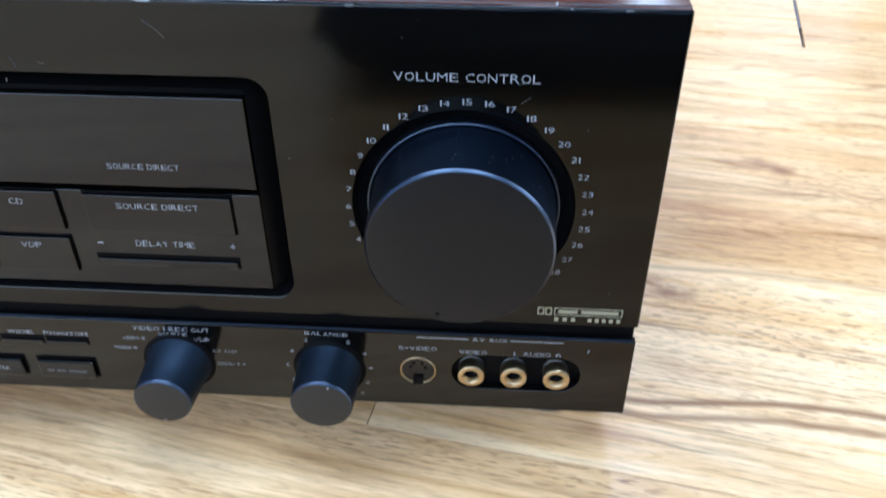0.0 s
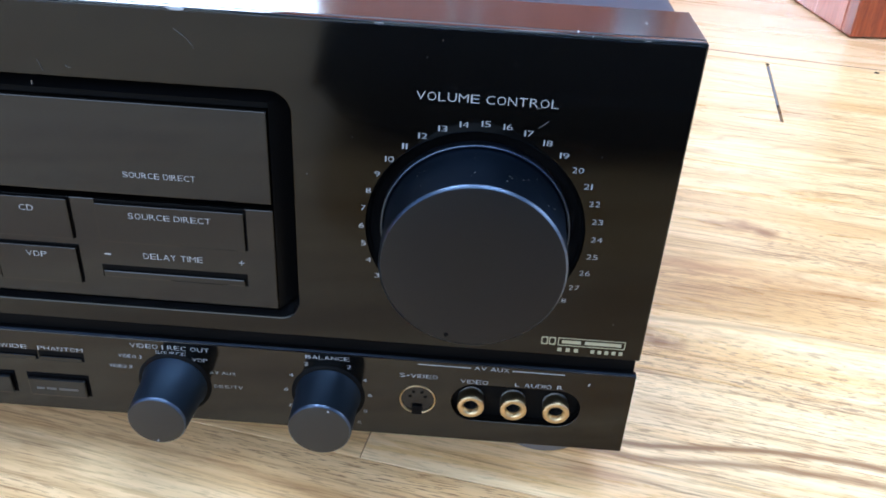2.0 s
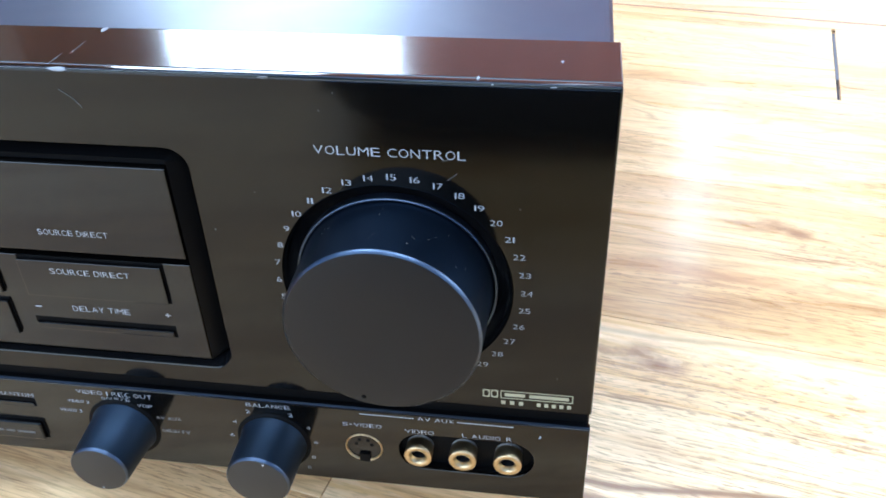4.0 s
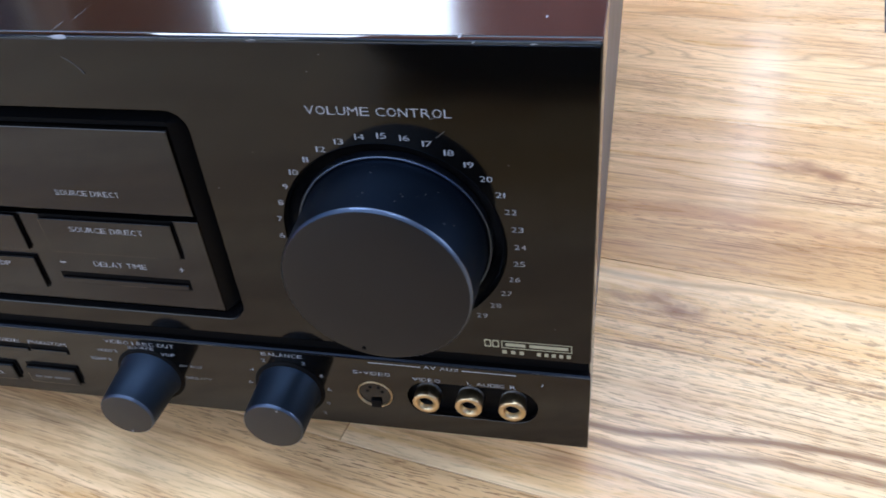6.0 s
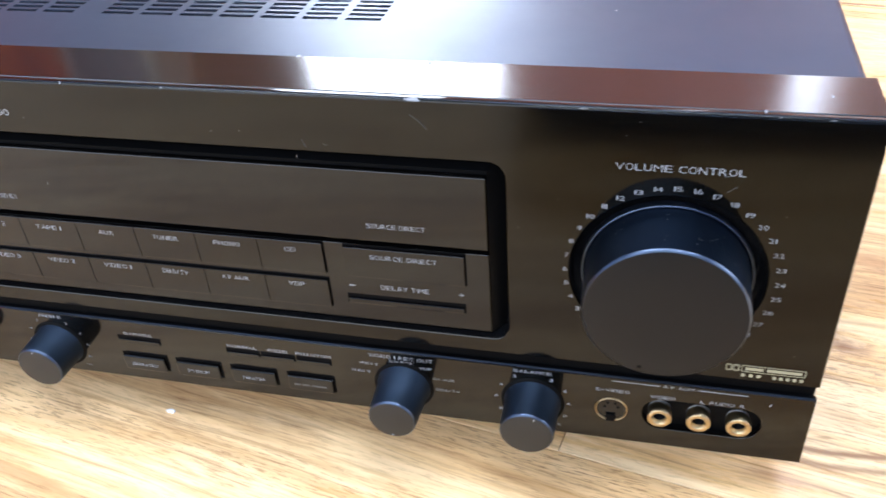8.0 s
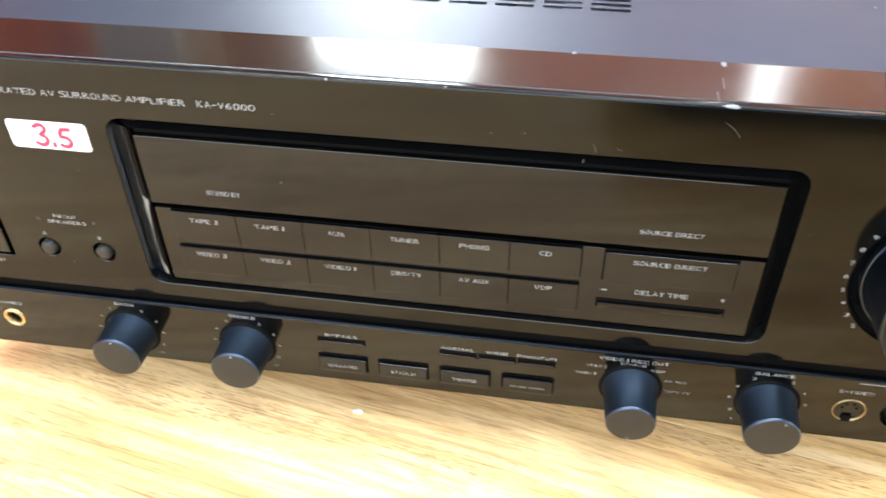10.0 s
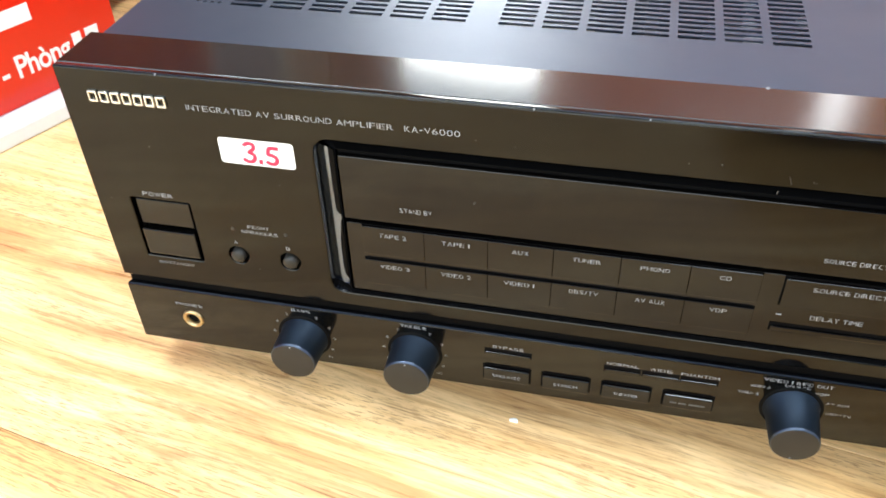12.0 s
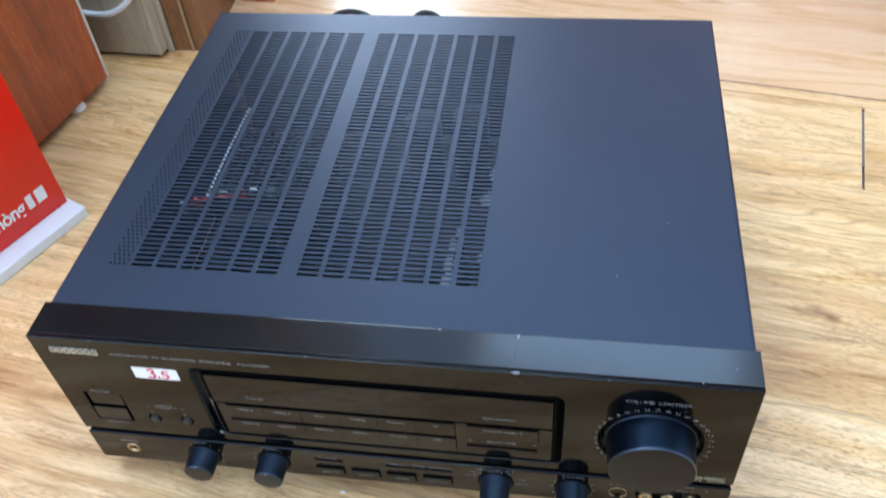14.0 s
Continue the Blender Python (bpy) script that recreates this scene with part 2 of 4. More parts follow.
PANEL = satin("black_front_panel", (0.0016, 0.0015, 0.0014), 0.085, 0.015, 500.0, 0.03, (0.2, 3, 3), spec=0.265, smudge=0.006)
LOWER = satin("black_lower_panel", (0.0018, 0.0016, 0.0015), 0.10, 0.015, 500.0, 0.03, (0.2, 3, 3), spec=0.36, smudge=0.006)
GLOSS = satin("glossy_black_bezel", (0.0035, 0.0033, 0.0034), 0.135, 0.02, 300.0, 0.02, (0.3, 2, 2), spec=0.9, smudge=0.004)
RIM = satin("glossy_black_rim", (0.004, 0.004, 0.0045), 0.14, 0.03, 300.0, 0.02, spec=0.65, smudge=0.003)
DIM_RIM = satin("dim_black_rim", (0.002, 0.002, 0.0022), 0.40, 0.03, 300.0, 0.02, spec=0.08, smudge=0.003)
LID = satin("black_steel_paint", (0.0090, 0.0128, 0.0215), 0.44, 0.03, 1500.0, 0.15, spec=1.0, smudge=0.008)
LID.node_tree.nodes["Principled BSDF"].inputs["Specular Tint"].default_value = (0.62, 0.74, 1.0, 1.0)
for _m in (PANEL, LOWER):
    _m.node_tree.nodes["Principled BSDF"].inputs["Specular Tint"].default_value = (1.0, 0.95, 0.83, 1.0)  # warm floor tone put into the panels' reflections
BUTTON = satin("black_buttons", (0.0018, 0.0017, 0.0017), 0.11, 0.02, 900.0, 0.04, spec=0.34, smudge=0.004)
KNOB_SIDE = satin("black_anodised_knob", (0.020, 0.031, 0.053), 0.38, 0.04, 900.0, 0.12, (1, 6, 1), spec=0.5, smudge=0.004)
KNOB_SIDE.node_tree.nodes["Principled BSDF"].inputs["Metallic"].default_value = 1.0
KNOB_FACE = satin("grey_knob_face", (0.0060, 0.0058, 0.0060), 0.40, 0.03, 1400.0, 0.12, spec=0.23, smudge=0.004)
SMALL_FACE = satin("grey_small_knob_face", (0.0165, 0.0150, 0.0128), 0.45, 0.03, 1400.0, 0.12, spec=0.35, smudge=0.004)
SMALL_SIDE = satin("slate_black_small_knob", (0.026, 0.036, 0.052), 0.52, 0.05, 700.0, 0.3, (1, 0.05, 1), smudge=0.004)
SMALL_SIDE.node_tree.nodes["Principled BSDF"].inputs["Metallic"].default_value = 1.0
# bluish metal, brightened so knob, hole and panel edges carry their glint in colour
EDGE = satin("glint_edge", (0.065, 0.082, 0.115), 0.32, 0.04, 800.0, 0.05)
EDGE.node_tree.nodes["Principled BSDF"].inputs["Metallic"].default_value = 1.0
# sky light caught by the lower panel's chamfer, put into its metal colour
CHAMFER = satin("sky_tinted_chamfer", (0.017, 0.020, 0.026), 0.34, 0.04, 800.0, 0.05)
CHAMFER.node_tree.nodes["Principled BSDF"].inputs["Metallic"].default_value = 1.0
DISPLAY = satin("smoked_display_window", (0.0020, 0.0018, 0.0017), 0.06, 0.01, 40.0, 0.015, spec=0.31, smudge=0.003)
SHEEN_EDGE = material("sheen_grey_edge", (0.17, 0.235, 0.37), 0.12, metal=1.0)
HOLLOW = material("black_hollow", (0.0012, 0.0012, 0.0014), 0.6, spec=0.08)
PRINT = material("pale_grey_print", (0.27, 0.275, 0.29), 0.5)
PRINT_DIM = material("dim_grey_print", (0.20, 0.20, 0.20), 0.5)
PRINT_GOLD = material("dull_gold_print", (0.27, 0.25, 0.16), 0.5)
CHROME = material("brushed_silver", (0.72, 0.71, 0.69), 0.28, metal=1.0)
GOLD = satin("gold_plating", (0.50, 0.37, 0.20), 0.30, 0.04, 600.0, 0.05)
GOLD.node_tree.nodes["Principled BSDF"].inputs["Metallic"].default_value = 1.0
STEEL = satin("zinc_steel", (0.42, 0.43, 0.44), 0.42, 0.06, 300.0, 0.05)
STEEL.node_tree.nodes["Principled BSDF"].inputs["Metallic"].default_value = 0.8
NICKEL = satin("dull_nickel", (0.36, 0.33, 0.29), 0.45, 0.05, 600.0, 0.05)
NICKEL.node_tree.nodes["Principled BSDF"].inputs["Metallic"].default_value = 0.35
SINK = satin("dusty_black_aluminium", (0.014, 0.0145, 0.016), 0.55)
BOARD = material("brown_circuit_board", (0.03, 0.022, 0.013), 0.6)
COPPER_RED = material("red_wire_sleeve", (0.45, 0.05, 0.04), 0.45)
RUBBER = satin("black_rubber", (0.018, 0.018, 0.018), 0.6)
LABEL = material("white_paper_label", (0.85, 0.84, 0.82), 0.6)
INK = material("red_marker_ink", (0.62, 0.02, 0.07), 0.5)
CHIP = material("bared_metal_chips", (0.20, 0.20, 0.21), 0.5)
SCRATCH = material("grey_scratches", (0.06, 0.056, 0.053), 0.5)
RED = satin("glossy_red_board", (0.72, 0.020, 0.006), 0.22, 0.04, 400.0, 0.02, smudge=0.0)
WHITE = satin("white_plastic", (0.80, 0.80, 0.80), 0.32, 0.05, 300.0, 0.03, smudge=0.0)
SIGN_INK = material("white_sign_print", (0.85, 0.84, 0.82), 0.4)
PAPER = material("white_paper_scrap", (0.80, 0.77, 0.72), 0.7)
FOAM = satin("grey_foam", (0.15, 0.155, 0.165), 0.8)
CLOTH = satin("dark_navy_cloth", (0.055, 0.064, 0.086), 0.85, 0.04, 1200.0, 0.5, spec=0.2, smudge=0.0, depth=0.0002)
FOOT = satin("grey_plastic_foot", (0.13, 0.12, 0.115), 0.6)
# unseen walls and ceiling: blue put in to give reflections a sky cast
WALL = satin("sky_tinted_wall", (0.42, 0.52, 0.66), 0.7, 0.05, 120.0, 0.1, smudge=0.05)
CEILING = satin("sky_tinted_ceiling", (0.50, 0.64, 0.82), 0.8, 0.05, 120.0, 0.1, smudge=0.02)
OAK = dict(light=(0.93, 0.630, 0.315), mid=(0.745, 0.432, 0.170), dark=(0.24, 0.100, 0.036), rough=0.31, coat=0.3, pores=0.75, streaks=0.45, sway=0.16, patches=0.5)
PLANK = wood("oak_laminate", knots=0.7, **OAK)
PLANK_KNOT = wood("oak_laminate_with_knot", knot=(0.103, -0.0245), veins=True, clouds=((0.108, -0.072, 0.032, 0.009, 0.5), (0.086, -0.112, 0.022, 0.008, 0.8), (0.24, -0.02, 0.06, 0.008, 0.5), (0.02, -0.10, 0.05, 0.010, 0.5)), **{**OAK, "light": (0.97, 0.685, 0.375), "mid": (0.82, 0.49, 0.21), "patches": 0.3, "streaks": 0.35, "pores": 0.65, "rough": 0.29})
PLANK_BROWN = wood("brown_streaked_oak_laminate", **{**OAK, "light": (0.88, 0.595, 0.31), "mid": (0.66, 0.385, 0.16), "patches": 0.95, "streaks": 0.75, "pores": 0.9})
PLANK_SPOT = wood("oak_laminate_with_small_knot", knot=(0.822, -0.037), clouds=((0.80, -0.085, 0.11, 0.012, 0.7), (0.70, -0.02, 0.08, 0.010, 0.6), (0.95, -0.06, 0.09, 0.009, 0.5), (0.72, -0.118, 0.09, 0.007, 0.5)), **{**OAK, "light": (0.88, 0.585, 0.295), "mid": (0.69, 0.40, 0.165), "patches": 0.55})
PLANK_FAR = wood("pale_laminate", (0.84, 0.560, 0.325), (0.75, 0.455, 0.225), (0.50, 0.25, 0.10), 0.28, coat=0.1, figure=0.7, rings=0.95, sway=0.35)
SEAM = material("red_brown_joint", (0.16, 0.055, 0.04), 0.7)
FILLER = satin("grey_joint_dust", (0.17, 0.16, 0.165), 0.8)
SUBFLOOR = material("dusty_joint", (0.15, 0.14, 0.15), 0.8)
REDWOOD = wood("red_brown_wood", (0.37, 0.072, 0.016), (0.25, 0.042, 0.010), (0.095, 0.014, 0.005), 0.24, along=(14, 14, 1.4), coat=0.3)
# paler copy of the red-brown wood, with light put into its colour
LIT_REDWOOD = wood("lit_red_brown_wood", (0.58, 0.20, 0.12), (0.46, 0.14, 0.08), (0.24, 0.06, 0.03), 0.24, along=(14, 14, 1.4), coat=0.3)
DARKWOOD = wood("dark_red_wood", (0.10, 0.032, 0.018), (0.07, 0.021, 0.012), (0.035, 0.011, 0.007), 0.28, along=(14, 14, 1.4), coat=0.3)
BROWNWOOD = wood("brown_wood", (0.26, 0.12, 0.045), (0.19, 0.08, 0.03), (0.09, 0.035, 0.014), 0.35, along=(14, 14, 1.4))
GREYWOOD = wood("grey_limed_wood", (0.46, 0.38, 0.27), (0.36, 0.29, 0.20), (0.20, 0.15, 0.10), 0.4, along=(12, 12, 1.6))
ORANGEWOOD = wood("orange_brown_wood", (0.74, 0.29, 0.13), (0.62, 0.20, 0.085), (0.34, 0.09, 0.03), 0.28, along=(14, 14, 1.4), coat=0.3)
TAN_EDGE = material("tan_edge_band", (0.33, 0.20, 0.10), 0.4)
PALE_EDGE = material("pale_edge_band", (0.55, 0.47, 0.40), 0.4)

# ---- building helpers ----
MM = 0.001


def part(name, bm, mat, parent=None, label=""):
    """One mesh object from a bmesh, under a thing or a part."""
    if isinstance(bm, bmesh.types.BMesh):
        me = bpy.data.meshes.new(name)
        bm.to_mesh(me)
        bm.free()
    else:
        me = bm
    if not me.materials:
        me.materials.append(mat)
    ob = new(name, me)
    ob.parent = parent
    if label:
        ob["label"] = label
    return ob


def thing(name, label, category, m=None, group="", kind=""):
    ob = new(name)
    ob.empty_display_size = 0.02
    if m is not None:
        ob.matrix_world = m
    return tagged(ob, label, category, group, kind)


def block(x0, x1, y0, y1, z0, z1, bevel=0.0, segments=2, bm=None):
    """A box with rounded edges, in metres."""
    own = bmesh.new()
    bmesh.ops.create_cube(own, size=1.0)
    for v in own.verts:
        v.co = ((x0 + x1) / 2 + v.co.x * (x1 - x0), (y0 + y1) / 2 + v.co.y * (y1 - y0), (z0 + z1) / 2 + v.co.z * (z1 - z0))
    if bevel:
        bmesh.ops.bevel(own, geom=own.edges[:], offset=bevel, segments=segments, affect="EDGES", profile=0.5)
    if bm is None:
        return own
    me = bpy.data.meshes.new("scrap")
    own.to_mesh(me)
    own.free()
    bm.from_mesh(me)
    bpy.data.meshes.remove(me)
    return bm


def mblock(x0, x1, y0, y1, z0, z1, bevel=0.0, segments=2, bm=None):
    """The same in millimetres."""
    return block(x0 * MM, x1 * MM, y0 * MM, y1 * MM, z0 * MM, z1 * MM, bevel * MM, segments, bm)


def lathe(profile, cx, cz, steps=48, bm=None, smooth=True):
    """A body turned round an axis along y through (cx, cz); profile of (radius, y), in millimetres."""
    bm = bm or bmesh.new()
    rings = []
    for r, y in profile:
        if r <= 1e-6:
            rings.append([bm.verts.new((cx * MM, y * MM, cz * MM))])
        else:
            rings.append([bm.verts.new(((cx + r * math.cos(a)) * MM, y * MM, (cz + r * math.sin(a)) * MM))
                          for a in (2 * math.pi * i / steps for i in range(steps))])
    for a, b in zip(rings, rings[1:]):
        for i in range(steps):
            j = (i + 1) % steps
            quad = [a[i % len(a)], a[j % len(a)], b[j % len(b)], b[i % len(b)]]
            quad = [v for k, v in enumerate(quad) if v not in quad[:k]]
            if len(quad) > 2:
                f = bm.faces.new(quad)
                f.smooth = smooth
    bmesh.ops.recalc_face_normals(bm, faces=bm.faces[:])
    return bm


def upright(profile, cx, cy, steps=32):
    """A body turned round an upright axis; profile of (radius, z), in millimetres."""
    bm = lathe([(r, z) for r, z in profile], 0, 0, steps)
    for v in bm.verts:
        v.co = (v.co.x + cx * MM, v.co.z + cy * MM, v.co.y)
    bmesh.ops.recalc_face_normals(bm, faces=bm.faces[:])
    return bm


def rounded(x0, x1, z0, z1, r, n=6):
    """Points of a rectangle with round corners, anticlockwise."""
    pts = []
    for cx, cz, a0 in ((x1 - r, z1 - r, 0), (x0 + r, z1 - r, 90), (x0 + r, z0 + r, 180), (x1 - r, z0 + r, 270)):
        for i in range(n + 1):
            a = radians(a0 + 90 * i / n)
            pts.append((cx + r * math.cos(a), cz + r * math.sin(a)))
    return pts


def circle(cx, cz, r, n=40):
    return [(cx + r * math.cos(2 * math.pi * i / n), cz + r * math.sin(2 * math.pi * i / n)) for i in range(n)]


def sheet(outlines, y0, y1, bevel=0.0):
    """A plate in the xz plane from y0 to y1 (millimetres), its first outline filled and the others cut out."""
    cu = bpy.data.curves.new("sheet", "CURVE")
    cu.dimensions, cu.fill_mode = "2D", "BOTH"
    for pts in outlines:
        s = cu.splines.new("POLY")
        s.points.add(len(pts) - 1)
        for p, (x, z) in zip(s.points, pts):
            p.co = (x * MM, z * MM, 0, 1)
        s.use_cyclic_u = True
    cu.extrude = max(0.00001, ((y1 - y0) / 2 - bevel) * MM)
    cu.bevel_depth, cu.bevel_resolution, cu.offset = bevel * MM, 1, -bevel * MM
    ob = bpy.data.objects.new("sheet", cu)
    me = bpy.data.meshes.new_from_object(ob)
    bpy.data.objects.remove(ob)
    bpy.data.curves.remove(cu)
    mid = (y0 + y1) / 2 * MM
    bm = bmesh.new()
    bm.from_mesh(me)
    bpy.data.meshes.remove(me)
    for v in bm.verts:
        v.co = (v.co.x, mid - v.co.z, v.co.y)
    bmesh.ops.recalc_face_normals(bm, faces=bm.faces[:])
    return bm


def ring(outer, inner, y0, y1, bm=None):
    """A sloped band between two outlines with the same number of points."""
    bm = bm or bmesh.new()
    a = [bm.verts.new((x * MM, y0 * MM, z * MM)) for x, z in outer]
    b = [bm.verts.new((x * MM, y1 * MM, z * MM)) for x, z in inner]
    for i in range(len(a)):
        j = (i + 1) % len(a)
        bm.faces.new((a[i], a[j], b[j], b[i]))
    return bm


def letters(body, weight=0.0):
    """Flat letters in the xy plane as (vertices, faces), scaled to a unit box."""
    cu = bpy.data.curves.new("letters", "FONT")
    cu.body, cu.resolution_u, cu.offset, cu.space_character = body, 3, weight, 0.93
    ob = bpy.data.objects.new("letters", cu)
    me = bpy.data.meshes.new_from_object(ob)
    bpy.data.objects.remove(ob)
    bpy.data.curves.remove(cu)
    co = [v.co.copy() for v in me.vertices]
    faces = [tuple(p.vertices) for p in me.polygons]
    bpy.data.meshes.remove(me)
    xs, ys = [c.x for c in co], [c.y for c in co]
    x0, x1, y0, y1 = min(xs), max(xs), min(ys), max(ys)
    return [((c.x - x0) / (x1 - x0), (c.y - y0) / (y1 - y0)) for c in co], faces


NARROW = {"I": 0.13, "1": 0.26, "-": 0.62, "/": 0.6, "M": 1.14, "W": 1.2, "V": 1.05, "A": 1.05, "L": 0.86, "J": 0.7, "+": 0.7}


def wide_letters(body, weight=0.0):
    """Letters of nearly equal width, as on hi-fi fronts, as (vertices, faces) in a unit box."""
    co, faces, x = [], [], 0.0
    for ch in body:
        if ch == " ":
            x += 0.55
            continue
        w = NARROW.get(ch, 1.0)
        glyph, polys = letters(ch, weight)
        base = len(co)
        low, high = (0.42, 0.58) if ch == "-" else (0.1, 0.9) if ch == "+" else (0.0, 1.0)
        co += [(x + u * w, low + v * (high - low)) for u, v in glyph]
        faces += [tuple(base + i for i in f) for f in polys]
        x += w + 0.24
    x -= 0.24
    low, high = min(v for _, v in co), max(v for _, v in co)
    return [(u / x, (v - low) / (high - low)) for u, v in co], faces


def lettering(body, x0, x1, z0, z1, parent, mat=None, y=0.0, weight=-0.010, name="lettering", turn=0.0):
    """Printed words that fill the box x0..x1, z0..z1 (millimetres) on a face at y."""
    co, faces = wide_letters(body, weight)
    c, s = math.cos(radians(turn)), math.sin(radians(turn))
    mx, mz = (x0 + x1) / 2, (z0 + z1) / 2
    vs = []
    for u, v in co:
        px, pz = (u - 0.5) * (x1 - x0), (v - 0.5) * (z1 - z0)
        vs.append(((mx + px * c - pz * s) * MM, (y - 0.06) * MM, (mz + px * s + pz * c) * MM))
    me = bpy.data.meshes.new(name)
    me.from_pydata(vs, [], faces)
    return part(name, me, mat or PRINT, parent)


def tube(points, radius, mat, name, parent=None, label=""):
    """A round cable along points, in metres."""
    cu = bpy.data.curves.new(name, "CURVE")
    cu.dimensions, cu.bevel_depth, cu.bevel_resolution, cu.resolution_u = "3D", radius, 3, 8
    s = cu.splines.new("NURBS")
    s.points.add(len(points) - 1)
    for p, q in zip(s.points, points):
        p.co = (*q, 1)
    s.use_endpoint_u, s.order_u = True, 3
    cu.use_fill_caps = True
    ob = bpy.data.objects.new(name, cu)
    me = bpy.data.meshes.new_from_object(ob)
    bpy.data.objects.remove(ob)
    bpy.data.curves.remove(cu)
    for p in me.polygons:
        p.use_smooth = True
    return part(name, me, mat, parent, label)


# ---- the room ----
def wall(name, x0, x1, y0, y1, z0, z1, mat, openings=(), along="x"):
    """A wall with thickness and rectangular openings (from, to, bottom, top) through it."""
    bm = bmesh.new()
    lo, hi = (x0, x1) if along == "x" else (y0, y1)
    cuts = sorted({lo, hi, *(v for o in openings for v in o[:2])})
    for a, b in zip(cuts, cuts[1:]):
        holes = [o for o in openings if o[0] <= a and b <= o[1]]
        spans = [(z0, z1)]
        if holes:
            spans = [s for s in ((z0, holes[0][2]), (holes[0][3], z1)) if s[1] - s[0] > 1e-4]
        for s0, s1 in spans:
            if along == "x":
                block(a, b, y0, y1, s0, s1, bm=bm)
            else:
                block(x0, x1, a, b, s0, s1, bm=bm)
    bmesh.ops.remove_doubles(bm, verts=bm.verts[:], dist=0.0001)
    ob = part(name, bm, mat)
    ob.matrix_world = ROOM
    return tagged(ob, "plain plaster wall, unseen, tinted pale blue for a sky cast", "wall", kind="structure")


U0, U1, V0, V1 = -3.1, 2.2, -2.95, 2.2
wall("wall_north", U0, U1, V1, V1 + 0.15, 0, 2.7, WALL, [(-2.45, -1.05, 0.2, 1.75), (-0.32, 0.12, 1.05, 1.85)])
wall("wall_south", U0, U1, V0 - 0.15, V0, 0, 2.7, WALL, [(-2.4, 0.8, 0.3, 2.6)])
wall("wall_west", U0 - 0.15, U0, V0 - 0.15, V1 + 0.15, 0, 2.7, WALL, along="y")
# opening cut for the made-up east window
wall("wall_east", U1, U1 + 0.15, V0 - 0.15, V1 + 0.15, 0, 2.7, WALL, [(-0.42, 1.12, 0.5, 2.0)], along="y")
_c = part("ceiling", block(U0 - 0.15, U1 + 0.15, V0 - 0.15, V1 + 0.15, 2.702, 2.8), CEILING)
_c.matrix_world = ROOM
tagged(_c, "plain ceiling, unseen, tinted pale blue for a sky cast", "ceiling", kind="structure")
# fixtures made up for the ceiling lamps; none of them is in view
for _u, _v, _k in ((-1.2, -0.45, 1.0), (0.5, -0.45, 1.0), (-0.34, 1.52, 1.0)):
    _p = thing("ceiling_light", "flat white ceiling light panel, unseen, added to light the room", "ceiling light", ROOM @ pose(_u, _v, 2.66), "ceiling light panels")
    for _a, _b, _c2, _d in ((-0.62, 0.62, -0.32, -0.29), (-0.62, 0.62, 0.29, 0.32), (-0.62, -0.59, -0.29, 0.29), (0.59, 0.62, -0.29, 0.29)):
        part("frame", block(_a * _k, _b * _k, _c2 * _k, _d * _k, -0.01, 0.04, 0.002), WHITE, _p)
    part("back_plate", block(-0.589 * _k, 0.589 * _k, -0.289 * _k, 0.289 * _k, 0.005, 0.04), WHITE, _p)


def window_frame(name, x0, x1, y0, y1, z0, z1, bars):
    """White frame round an opening, with upright bars and one pane between each pair."""
    w = thing(name, "white framed window out of view, with a daylight lamp set in it", "window", ROOM, kind="structure")
    t = 0.05
    for a, b, c, d in ((x0, x1, z0, z0 + t), (x0, x1, z1 - t, z1), (x0, x0 + t, z0 + t, z1 - t), (x1 - t, x1, z0 + t, z1 - t)):
        part("window_frame", block(a, b, y0, y1, c, d, 0.004), WHITE, w)
    for x in bars:
        part("glazing_bar", block(x - 0.02, x + 0.02, y0, y1, z0 + t, z1 - t, 0.003), WHITE, w)
    return w


window_frame("window_1", -2.45, -1.05, V1 + 0.04, V1 + 0.1, 0.2, 1.75, (-1.75,))
window_frame("window_3", -0.32, 0.12, V1 + 0.04, V1 + 0.1, 1.05, 1.85, ())
# frame of the assumed shop front, out of view
window_frame("window_2", -2.4, 0.8, V0 - 0.1, V0 - 0.04, 0.3, 2.6, (-1.3, -0.3))
# frame of the made-up east window
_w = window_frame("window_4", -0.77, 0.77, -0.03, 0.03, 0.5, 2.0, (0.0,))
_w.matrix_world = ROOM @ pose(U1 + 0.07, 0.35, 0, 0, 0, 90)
tagged(part("ground", block(-30, 30, -30, 30, -0.3, -0.05), material("grey_paving", (0.25, 0.24, 0.23), 0.8)), "grey paving outside the room", "ground", kind="structure")

